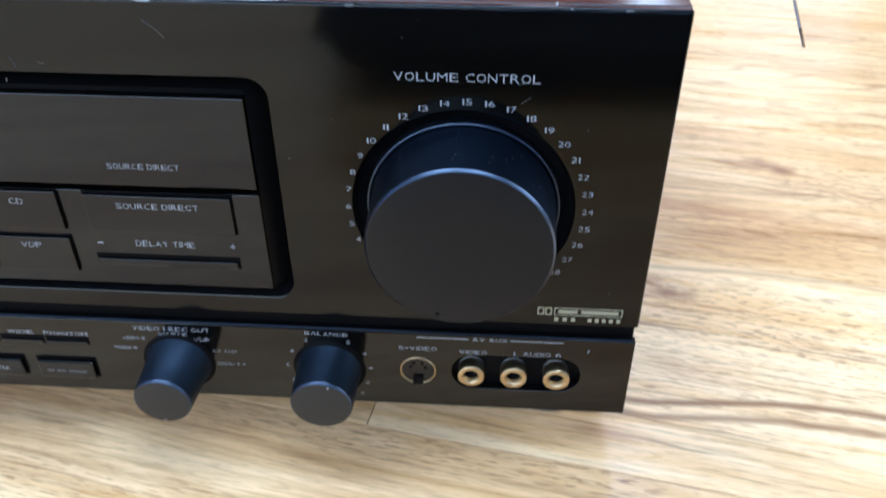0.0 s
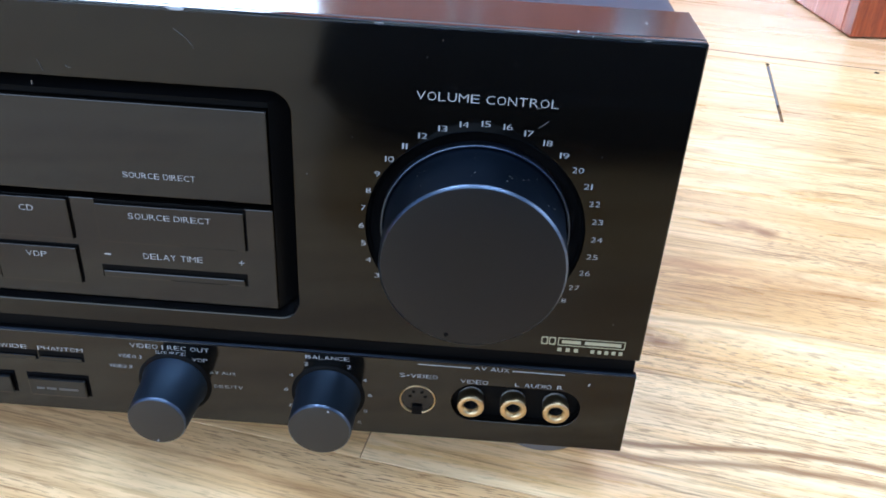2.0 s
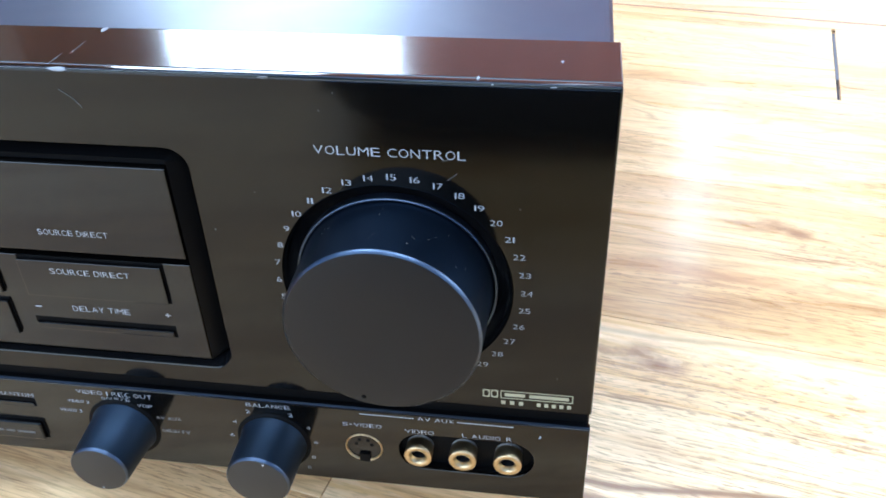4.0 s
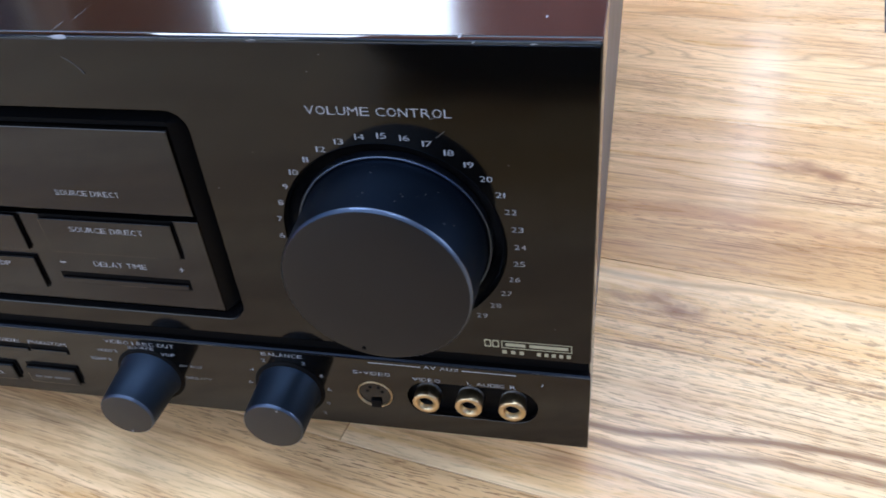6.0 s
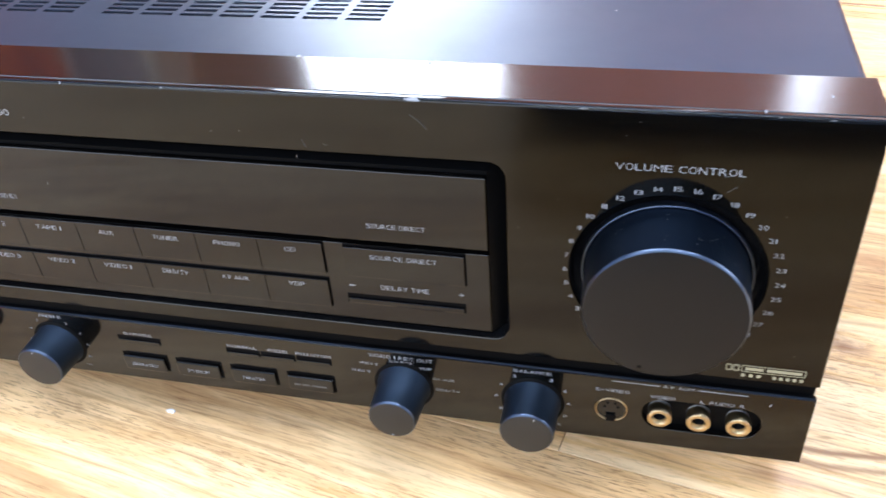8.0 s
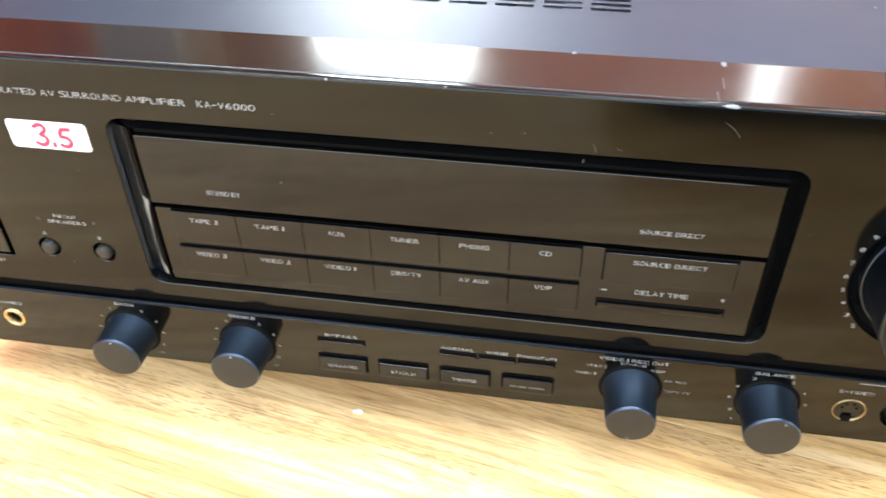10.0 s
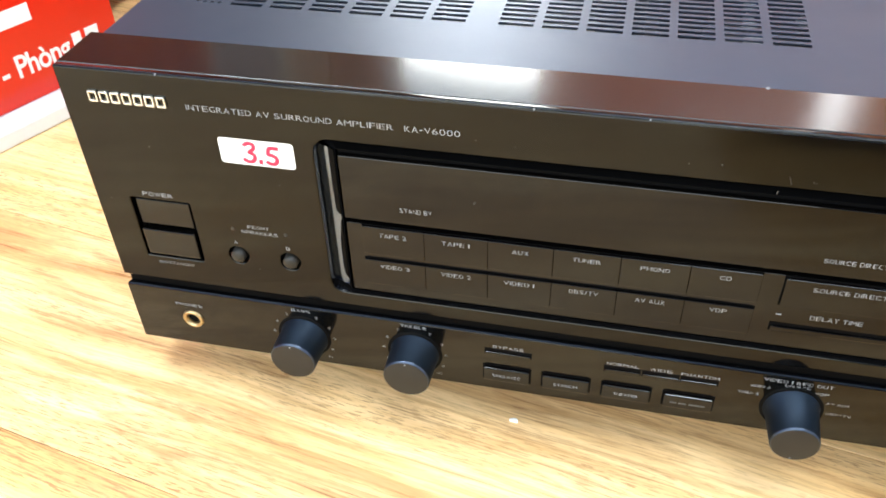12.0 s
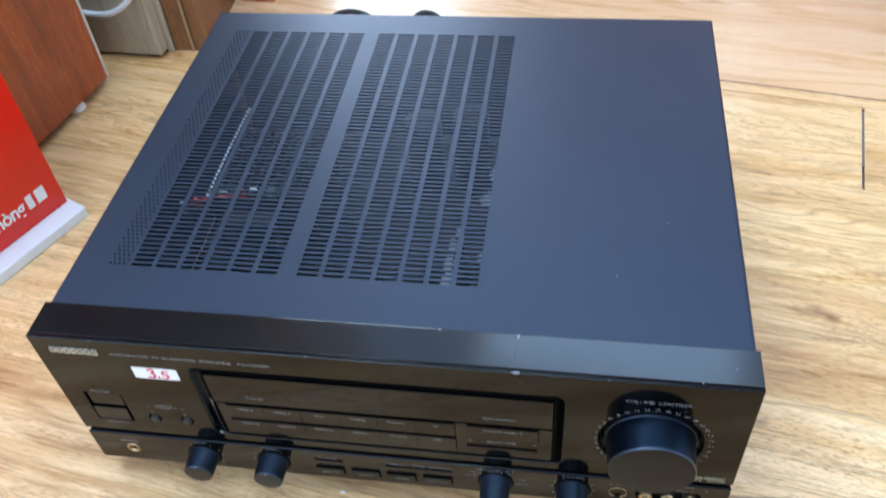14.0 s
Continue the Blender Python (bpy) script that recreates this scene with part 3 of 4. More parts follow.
# ---- red-brown furniture along the far side ----
def red_cabinet():
    """Raised on short white feet; the side towards the amplifier is one wide board with a pale edge band."""
    c = thing("side_cabinet", "red-brown wood-grain cabinet on short white feet", "cabinet", pose(-0.4265, 0.480, 0, 0, 0, -11.4))
    h = 0.43
    part("side_panel", block(-0.018, 0, -0.40, -0.004, 0.012, h, 0.001), REDWOOD, c)
    part("edge_band", block(-0.018, 0.0006, -0.004, -0.0005, 0.012, h, 0.0006), PALE_EDGE, c, "pale grey edge band")
    part("back_panel", block(-0.55, -0.019, -0.018, -0.003, 0.012, h, 0.001), REDWOOD, c)
    part("top_board", block(-0.55, -0.019, -0.40, -0.019, h - 0.018, h, 0.001), REDWOOD, c)
    part("bottom_board", block(-0.55, -0.019, -0.40, -0.019, 0.012, 0.03, 0.001), REDWOOD, c)
    part("door", block(-0.55, -0.019, -0.418, -0.401, 0.014, h, 0.0015), REDWOOD, c)
    for x, y in ((-0.012, -0.052), (-0.012, -0.36), (-0.50, -0.052), (-0.50, -0.36)):
        part("foot", upright([(0, 0), (9, 0), (10, 1.5), (8, 11), (0, 11.5)], x / MM, y / MM, 20), WHITE, c, "short white plastic foot")


def grey_cabinet():
    """A tall unit in grey limed wood behind the red one, with a white lead hanging over its front."""
    x, y = -0.462, 0.5375
    c = thing("grey_cabinet", "grey limed wood cabinet standing against darker boards", "cabinet", pose(x, y, 0, 0, 0, -4.4))
    part("front_panel", block(-0.16, 0.079, 0, 0.018, 0.004, 0.32, 0.004, 3), GREYWOOD, c)
    part("body", block(-0.16, 0.074, 0.0185, 0.22, 0.006, 0.315, 0.002), GREYWOOD, c)
    part("plinth", block(-0.158, 0.070, 0.006, 0.215, 0, 0.0055, 0), DARKWOOD, c)
    ob = tube([(-0.520, 0.535, 0.085), (-0.480, 0.534, 0.064), (-0.447, 0.531, 0.060), (-0.425, 0.529, 0.063), (-0.403, 0.527, 0.077), (-0.381, 0.525, 0.099), (-0.362, 0.524, 0.140), (-0.352, 0.523, 0.240)], 0.0034, WHITE, "hanging_lead")
    tagged(ob, "white plastic lead hanging before the grey cabinet", "cable")


def dark_boards():
    """Tall upright boards at the end of the furniture row."""
    c = thing("tall_bookcase", "tall dark brown wooden bookcase end", "bookcase", pose(-0.384, 0.547, 0, 0, 0, 2))
    part("stile", block(0, 0.009, 0, 0.03, 0, 1.9, 0.002), GREYWOOD, c, "narrow greyish upright")
    part("side_board", block(0.0095, 0.030, 0.004, 0.34, 0, 1.9, 0.002), BROWNWOOD, c)
    part("edge_strip", block(0.0305, 0.034, 0.002, 0.34, 0, 1.9, 0.001), TAN_EDGE, c, "tan edge strip")
    part("end_board", block(0.0345, 0.052, 0.004, 0.34, 0, 1.9, 0.002), BROWNWOOD, c)
    part("back_board", block(-0.75, -0.0005, 0.26, 0.28, 0, 1.9, 0.002), DARKWOOD, c)
    part("top_board", block(-0.75, 0.052, 0.004, 0.34, 1.9005, 1.92, 0.002), DARKWOOD, c)


def low_box():
    """A low red-brown box at the foot of the dark boards."""
    c = thing("low_stool", "low orange-brown wooden stool against the bookcase", "stool", pose(-0.283, 0.664, 0, 0, 0, -4))
    part("front_board", block(-0.046, 0.000, 0.0, 0.016, 0, 0.16, 0.002), ORANGEWOOD, c)
    part("front_board", block(-0.082, -0.064, 0.0, 0.016, 0, 0.16, 0.002), ORANGEWOOD, c)
    part("inner_board", block(-0.0635, -0.0465, 0.010, 0.20, 0, 0.16, 0.001), DARKWOOD, c)
    part("side_board", block(-0.012, 0.0, 0.0165, 0.205, 0, 0.16, 0.002), ORANGEWOOD, c)
    part("top_board", block(-0.084, 0.002, -0.006, 0.207, 0.1605, 0.175, 0.003), ORANGEWOOD, c)


def wardrobe():
    """Red-brown double doors across the room."""
    c = thing("wardrobe", "large red-brown wooden wardrobe across the room", "wardrobe", pose(0.115, 2.0, 0))
    # paler wood makes up for the little light on the front
    part("carcass", block(-0.385, 0.405, 0.021, 0.55, 0.06, 1.50, 0.004), LIT_REDWOOD, c)
    part("plinth", block(-0.375, 0.395, 0.03, 0.54, 0, 0.0595, 0.002), DARKWOOD, c)
    part("cornice", block(-0.40, 0.42, -0.012, 0.56, 1.5005, 1.55, 0.008), LIT_REDWOOD, c)
    for s in (-1, 1):
        d = part("door", block(0.01 + min(s * 0.002, s * 0.393), 0.01 + max(s * 0.002, s * 0.393), 0, 0.02, 0.065, 1.495, 0.003), LIT_REDWOOD, c)
        part("handle", block(0.01 + s * 0.03 - 0.006, 0.01 + s * 0.03 + 0.006, -0.03, -0.001, 0.72, 0.84, 0.004), CHROME, d)


def orange_cupboard():
    c = thing("tall_cupboard", "tall orange-brown wooden cupboard across the room", "cupboard", pose(0.685, 2.2, 0))
    part("carcass", block(0, 0.80, 0.02, 0.22, 0.0, 1.7, 0.004), ORANGEWOOD, c)
    for k in range(2):
        part("door", block(0.002 + 0.4 * k, 0.398 + 0.4 * k, 0, 0.0195, 0.05, 1.69, 0.003), ORANGEWOOD, c)


def right_box():
    """The end of a brown wooden cabinet on a recessed plinth."""
    c = thing("brown_cabinet", "red-brown wooden cabinet, one side coloured as lit, on a dark recessed plinth", "cabinet", pose(0.495, 0.560, 0, 0, 0, 8))
    part("front_panel", block(0.0, 0.42, 0.0, 0.018, 0.0015, 0.62, 0.0012), REDWOOD, c)
    # side panel painted paler than the front, for the glare on it
    part("side_panel", block(0.0, 0.018, 0.0185, 0.42, 0.0015, 0.62, 0.0012), LIT_REDWOOD, c)
    part("body", block(0.0185, 0.418, 0.0185, 0.42, 0.012, 0.618, 0.001), REDWOOD, c)
    part("plinth", block(0.02, 0.40, 0.02, 0.40, 0, 0.0115, 0), DARKWOOD, c)


red_cabinet(), grey_cabinet(), dark_boards(), low_box(), wardrobe(), orange_cupboard(), right_box()


# ---- red sign on a white slab ----
def sign():
    """Frame: origin at the foot of the board's end edge; x runs back along the board, y out of its face."""
    a = math.degrees(math.atan2(-0.912, -0.41))
    s = thing("sign_board", "glossy red sign with white lettering on a white base", "sign", pose(-0.380, 0.270, 0, 0, 0, a))
    part("board", block(0.0, 0.34, -0.003, 0.0, 0.0125, 0.255, 0.0004), RED, s)
    part("base", block(-0.004, 0.345, -0.012, 0.0215, 0.0, 0.012, 0.0015), WHITE, s, "thick white plastic base slab")
    board = s.children[0]

    def words(body, u0, u1, z0, z1, weight=0.02):
        co, faces = letters(body, weight)
        me = bpy.data.meshes.new("lettering")
        me.from_pydata([((-(u0 + c[0] * (u1 - u0))) * MM, 0.0002, (z0 + c[1] * (z1 - z0)) * MM) for c in co], [], faces)
        part("lettering", me, SIGN_INK, board)

    words("Ph\u00f2ng", -80.5, -39, 26, 47)
    for u0, u1, z0, z1 in ((-92, -86.5, 34.5, 37.5), (-36, -29, 31, 46), (-25.5, -15, 31, 46), (-112, -59, 66, 78), (-120, -25, 119, 134)):
        part("print_bar", block(-u1 * MM, -u0 * MM, 0.0, 0.0002, z0 * MM, z1 * MM), SIGN_INK, board)


sign()


# ---- the amplifier ----
amp = thing("amplifier", "black hi-fi amplifier with a large volume knob, on the floor", "amplifier")

REC = (-121, 112, 65, 140)  # the display recess
KNOB = (164.6, 101)

upper = part("front_panel", sheet([
    rounded(-220, 220, 58, 161, 0.6, 2),
    rounded(*REC, 6),
    rounded(-204.5, -178, 71.5, 102.5, 0.6, 2),
    circle(-161, 78, 4.4), circle(-138, 78, 4.4),
    circle(*KNOB, 31.4, 64)], 0, 3.2, 0.55), PANEL, amp)

# the bezel behind the panel, whose polished top shows as a strip
part("top_bezel", mblock(-220, 220, 3.25, 28, 146, 161.0, 0.35), GLOSS, amp, "polished black top strip of the front")
for s in (-1, 1):
    part("side_bezel", mblock(min(s * 219.7, s * 212), max(s * 219.7, s * 212), 3.25, 28, 20, 145.8, 0.5), GLOSS, amp)
# strip of brighter metal standing in for the bevel's glint
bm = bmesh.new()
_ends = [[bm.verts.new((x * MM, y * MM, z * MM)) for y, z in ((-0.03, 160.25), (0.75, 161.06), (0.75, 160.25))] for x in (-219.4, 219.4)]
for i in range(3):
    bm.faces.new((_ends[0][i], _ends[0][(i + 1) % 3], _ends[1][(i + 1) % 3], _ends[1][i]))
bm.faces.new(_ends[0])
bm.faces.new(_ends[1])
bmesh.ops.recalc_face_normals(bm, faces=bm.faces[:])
part("top_edge", bm, EDGE, upper, "pale strip imitating the glint along the top edge")
part("groove", mblock(-219.3, 219.3, 1.15, 8, 51.72, 52.05, 0), HOLLOW, amp, "black floor of the groove between the two panels")
part("groove_back", mblock(-219.3, 219.3, 2.9, 8, 52.1, 57.9, 0), HOLLOW, amp)


def lower_panel():
    """Its top edge is a broad chamfer."""
    bm = sheet([
        [(-220, 19), (220, 19), (220, 51.7), (-220, 51.7)],
        circle(-191.5, 35, 5.0), circle(150.3, 35.3, 6.0),
        rounded(161.5, 204, 28, 43.4, 7.6)], 0, 3, 0.25)
    ob = part("lower_panel", bm, LOWER, amp)
    bm = bmesh.new()
    v = [bm.verts.new((x * MM, y * MM, z * MM)) for x in (-220, 220) for y, z in ((0.25, 51.4), (0.45, 51.75), (0.95, 52.15), (1.1, 52.15), (0.25, 48))]
    for i in range(5):
        j = (i + 1) % 5
        bm.faces.new((v[i], v[j], v[5 + j], v[5 + i]))
    bm.faces.new(v[:5])
    bm.faces.new(v[5:])
    bmesh.ops.recalc_face_normals(bm, faces=bm.faces[:])
    part("chamfer", bm, CHAMFER, ob)
    return ob


lower = lower_panel()
part("bottom_bezel", mblock(-212, 212, 3.3, 28, 20, 46, 0.4), HOLLOW, amp)
part("sub_panel", mblock(-216, 216, 6.5, 9, 58, 158, 0), HOLLOW, amp)

# display recess: sloping rim, dark floor, display window, key plate
rim = ring(rounded(*REC, 6), rounded(-120.4, 111.4, 66.6, 139.6, 5.4), 0.3, 5.4)
bmesh.ops.recalc_face_normals(rim, faces=rim.faces[:])
part("recess_rim", rim, RIM, amp)
taper = ring(rounded(-112.3, 105.9, 67.5, 136.7, 0.6), rounded(-119.8, 110.9, 67.0, 138.4, 5.0), 0.35, 5.4)
bmesh.ops.recalc_face_normals(taper, faces=taper.faces[:])
part("insert_bevel", taper, DIM_RIM, amp, "polished sloping edge of the display insert")
# brighter metal on this flank alone: its sheen is put into the colour
bm = bmesh.new()
_sec = ((-113.0, 0.2), (-120.2, 3.2), (-120.2, 5.3), (-113.0, 5.3))
_ends = [[bm.verts.new((x * MM, y * MM, z * MM)) for x, y in _sec] for z in (69.5, 136.4)]
for i in range(4):
    bm.faces.new((_ends[0][i], _ends[0][(i + 1) % 4], _ends[1][(i + 1) % 4], _ends[1][i]))
bm.faces.new(_ends[0])
bm.faces.new(_ends[1])
bmesh.ops.recalc_face_normals(bm, faces=bm.faces[:])
part("insert_edge", bm, SHEEN_EDGE, amp, "left side of the display insert, brighter to imitate its sheen")


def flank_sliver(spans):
    """A dark strip painting a dark reflection on the sloping flank: (height, inner, outer) from its top to its foot, as
    shares of the slope.
    """
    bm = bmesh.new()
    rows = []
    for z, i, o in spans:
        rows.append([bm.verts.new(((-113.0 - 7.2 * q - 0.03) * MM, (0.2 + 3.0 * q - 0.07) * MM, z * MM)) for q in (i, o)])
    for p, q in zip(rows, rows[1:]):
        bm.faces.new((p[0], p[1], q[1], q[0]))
    part("flank_shadow_strip", bm, HOLLOW, amp, "black strip painting a dark reflection on the flank")


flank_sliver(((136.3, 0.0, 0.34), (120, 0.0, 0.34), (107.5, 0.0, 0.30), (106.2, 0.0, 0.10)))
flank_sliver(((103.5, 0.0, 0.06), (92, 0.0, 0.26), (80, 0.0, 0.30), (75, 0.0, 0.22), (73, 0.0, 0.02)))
display = part("display_window", mblock(-111.4, 105.5, -0.4, 6.4, 105.4, 134.2, 0.3), DISPLAY, amp, "dark smoked display window, unlit")
part("window_lip", mblock(-112.0, 106.2, 1.6, 6.3, 134.3, 136.6, 0.3), HOLLOW, amp, "dark recessed lip round the display window")
lettering("STAND BY", -89, -76.5, 111.2, 113.2, display, y=-0.4)
lettering("SOURCE DIRECT", 63, 84.0, 111.1, 112.9, display, y=-0.4)
for x, z, w, turn in ((-60.2, 119.5, 1.5, 60), (42, 138.2, 1.2, 80)):
    lettering("-", x - w / 2, x + w / 2, z - 0.2, z + 0.2, display, SCRATCH, y=-0.4, turn=turn, name="dust_speck")

keyplate = part("key_plate", mblock(-111.4, 105.6, 0.4, 6.4, 67.8, 102.9, 0.3), BUTTON, amp)


def key(x0, x1, z0, z1, proud=0.9, body=None, size=None, zt=None, gap=0.55):
    """A key in its dark gap, standing a little proud of the plate, with its word."""
    part("key_gap", mblock(x0 - gap, x1 + gap, 0.36, 0.5, z0 - gap, min(z1 + gap + 0.3, 102.8), 0), HOLLOW, keyplate)
    k = part("key", mblock(x0, x1, 0.4 - proud, 3, z0, z1, 0.22), BUTTON, amp)
    if body:
        mid = (x0 + x1) / 2
        lettering(body, mid - size / 2, mid + size / 2, zt - 0.95, zt + 0.95, k, y=0.4 - proud)
    return k


for row, words in enumerate((("TAPE 2", "TAPE 1", "AUX", "TUNER", "PHONO", "CD"), ("VIDEO 3", "VIDEO 2", "VIDEO 1", "DBS/TV", "AV AUX", "VDP"))):
    for i, w in enumerate(words):
        x0 = -105 + 25 * i
        z0, z1 = ((89, 102.6), (73, 85.8))[row]
        key(x0 + 0.07, x0 + 24.93, z0, z1, 1.3, w, {2: 4.2, 3: 6.3, 5: 10.5, 6: 11, 7: 12}[len(w)], (99.0, 83.0)[row], gap=0.3)
key(53, 97, 89, 102, 1.3, "SOURCE DIRECT", 24.6, 98.6, gap=0.5)
part("rocker_slot", mblock(51.6, 96.6, 0.36, 0.5, 75.6, 80.0, 0), HOLLOW, keyplate)
part("delay_rocker", mblock(52.2, 96.0, -0.6, 3, 76.0, 78.4, 0.4), BUTTON, amp)
lettering("DELAY TIME", 65, 83.2, 83.0, 85.0, keyplate, y=0.4)
lettering("-", 53, 55, 83.6, 84.1, keyplate, y=0.4)
lettering("+", 94.2, 96, 83.1, 84.9, keyplate, y=0.4)


# power switch and speaker keys
part("switch_well", mblock(-206, -176.5, 4.4, 6.4, 70, 104, 0), HOLLOW, amp)
bm = mblock(-203.0, -179.2, -0.5, 4.4, 73.2, 86.6, 0.5)
mblock(-203.0, -179.2, 0.9, 4.4, 88.6, 101.4, 0.4, bm=bm)
mblock(-202.6, -179.6, 3.6, 4.5, 86.0, 89.0, 0.1, bm=bm)
part("power_switch", bm, BUTTON, amp)
lettering("POWER", -198, -184.6, 104.2, 106.2, upper)
lettering("ON/STANDBY", -200, -183.2, 67.7, 69.2, upper, PRINT_DIM)
for x, w in ((-161, "A"), (-138, "B")):
    part("speaker_key", lathe([(0, -1.6), (2.3, -1.5), (3.1, -0.8), (3.2, 4.0)], x, 78, 28), SMALL_FACE, amp, "small round dark push key")
    part("key_well", lathe([(4.5, 0.4), (4.3, 4.0), (0, 4.2)], x, 78, 28), HOLLOW, amp)
    lettering(w, x - 0.8, x + 0.8, 84.2, 86.0, upper)
    part("indicator", lathe([(0.9, 0.2), (0.8, -0.15), (0, -0.25)], x, 92.3, 16), BOARD, amp, "unlit brown indicator")
lettering("FRONT", -154.2, -144.8, 93.4, 95.0, upper)
lettering("SPEAKERS", -157.4, -141.6, 90.7, 92.3, upper)

# maker's raised badge, kept as plain silver outlines
for i in range(7):
    x0 = -208 + i * 4.65
    part("badge_bar", sheet([rounded(x0, x0 + 3.8, 147.3, 151.9, 0.5, 2), rounded(x0 + 0.75, x0 + 3.05, 148.1, 151.1, 0.3, 2)], -0.9, 0.1, 0.12), CHROME, upper, "raised silver badge outline")
lettering("INTEGRATED AV SURROUND AMPLIFIER", -168.6, -89.4, 147.2, 149.5, upper)
lettering("KA-V6000", -85.2, -65.2, 147.2, 149.6, upper)

# price label
lab = part("price_label", sheet([rounded(-158.7, -128.6, 125.4, 136.8, 1.4, 4)], -0.18, -0.05), LABEL, amp, "white paper label marked in red ink")
tagged(lab, "white paper label marked in red ink")
for stroke in (((-148.6, 133.9), (-147.4, 135.4), (-144.9, 135.2), (-144.2, 133.4), (-146.4, 131.4), (-146.8, 131.1), (-145.2, 130.8), (-144.3, 129.2), (-145.6, 127.0), (-148.2, 126.9), (-149.4, 128.2)),
               ((-142.6, 128.4), (-142.2, 127.4), (-142.6, 126.3)),
               ((-134.6, 134.0), (-137.8, 134.2), (-138.6, 133.6), (-139.2, 130.9), (-138.4, 131.0), (-136.4, 130.6), (-135.4, 128.9), (-136.6, 127.0), (-138.8, 126.8), (-140.2, 127.9))):
    tube([(x * MM, -0.2 * MM, z * MM) for x, z in stroke], 0.00085, INK, "ink_stroke", lab)
for o in lab.children:
    o.matrix_basis = Matrix.Translation((0, -0.00019, 0)) @ Matrix.Diagonal((1, 0.05, 1, 1))

# ---- volume knob ----
part("knob_well", lathe([(31.5, 0.5), (30.8, 1.6), (30.4, 4.0), (0, 4.2)], *KNOB, 64), RIM, amp, "round black well behind the knob")
knob = part("volume_knob", lathe([(27.4, 3.6), (27.4, 2.2), (27.0, 1.9), (26.8, 1.2), (26.5, 0.6), (26.35, -1.0), (25.8, -19.4)], *KNOB, 96), KNOB_SIDE, amp)
part("knob_ring", lathe([(27.6, 3.4), (27.65, 0.4), (27.3, 0.1), (26.9, 0.4)], *KNOB, 96), EDGE, knob, "thin bright ring at the foot of the knob")
part("knob_edge", lathe([(25.8, -19.35), (25.7, -19.9), (25.1, -20.5)], *KNOB, 96), EDGE, knob, "bright turned edge")
part("knob_face", lathe([(25.15, -20.46), (24.0, -20.6), (12, -20.75), (0, -20.8)], *KNOB, 96), KNOB_FACE, knob, "dark grey domed face")
part("pointer", lathe([(0.62, -20.55), (0.62, -20.85), (0.3, -20.87), (0, -20.87)], 158.5, 78.9, 14), HOLLOW, knob, "small black dimple")
lettering("VOLUME CONTROL", 146.2, 184.2, 140.8, 143.2, upper)
for n in range(2, 30):
    a = radians(90.65 - 9.983 * (n - 15))
    cx, cz = 165.8 + 34.2 * math.cos(a), 100.9 + 34.2 * math.sin(a)
    w = 1.5 if n < 10 else 1.5 if n == 11 else 2.5 if n < 20 or n == 21 else 3.2
    lettering(str(n), cx - w / 2, cx + w / 2, cz - 0.85, cz + 0.85, upper)


# ---- small knobs of the lower panel ----
def small_knob(x, dot, tip=0.0, far=0.0):
    """tip: by how much its front is narrower than usual; far: by how much it stands out further."""
    k = part("tone_knob", lathe([(10.9, 0.6), (10.9, -0.8), (10.7, -1.2), (10.5 - 0.2 * tip, -1.5), (10.1 - tip, -16.0 - far)], x, 34.6, 56), SMALL_SIDE, amp)
    part("collar", lathe([(12.3, 0.05), (12.1, -0.5), (10.6, -0.62)], x, 34.6, 56), HOLLOW, k, "thin black collar behind the knob")
    part("knob_edge", lathe([(10.1 - tip, -15.95 - far), (9.95 - tip, -16.5 - far), (9.6 - tip, -16.85 - far)], x, 34.6, 56), EDGE, k, "bright turned edge")
    part("knob_face", lathe([(9.62 - tip, -16.83 - far), (9.0 - tip, -16.95 - far), (0, -17.05 - far)], x, 34.6, 56), SMALL_FACE, k, "dark grey face")
    a, r = radians(dot), 8.7 - tip
    part("pointer", lathe([(0.34, -16.9 - far), (0.34, -17.12 - far), (0, -17.14 - far)], x + r * math.cos(a), 34.6 + r * math.sin(a), 10), PRINT, k, "pale pointer mark")
    return k


for x, dot, name in ((-137.6, 90, "BASS"), (-86.8, 90, "TREBLE"), (69.3, -92, ""), (120.6, 70, "BALANCE")):
    small_knob(x, dot, 0.0 if name else 0.75, {"": 1.9, "BALANCE": 0.2}.get(name, -1.0))
    if name:
        w = {"BASS": 8.4, "TREBLE": 11.4, "BALANCE": 14.2}[name]
        lettering(name, x - w / 2, x + w / 2, 49.3, 50.8, lower)
        for body, a in (("2", 60), ("4", 30), ("6", 3), ("8", -27), ("2", 120), ("4", 150), ("6", 177), ("8", 207)):
            cx, cz = x + 14.0 * math.cos(radians(a)), 34.8 + 14.0 * math.sin(radians(a))
            lettering(body, cx - 0.7, cx + 0.7, cz - 0.7, cz + 0.7, lower, PRINT_DIM if name != "BALANCE" else PRINT)
        for body, sx in (("-10", -10.5), ("+10", 10.5)) if name != "BALANCE" else (("L", -10.6), ("R", 10.6)):
            w = 2.6 if len(body) > 1 else 1.3
            lettering(body, x + sx - w / 2, x + sx + w / 2, 22.6, 24.0, lower, PRINT_DIM)
lettering("VIDEO 1 REC OUT", 56, 82, 48.4, 50.1, lower)
lettering("SOURCE", 64.2, 74.0, 46.4, 47.7, lower)
lettering("VDP", 76.0, 81.2, 44.3, 45.7, lower)
lettering("VIDEO 2", 51.6, 59.4, 43.9, 45.2, lower)
lettering("VIDEO 3", 47.8, 55.6, 39.4, 40.7, lower)
lettering("AV AUX", 81.4, 90.0, 39.6, 40.9, lower, PRINT_DIM)
lettering("DBS/TV", 82.4, 92.0, 33.8, 35.1, lower, PRINT_DIM)

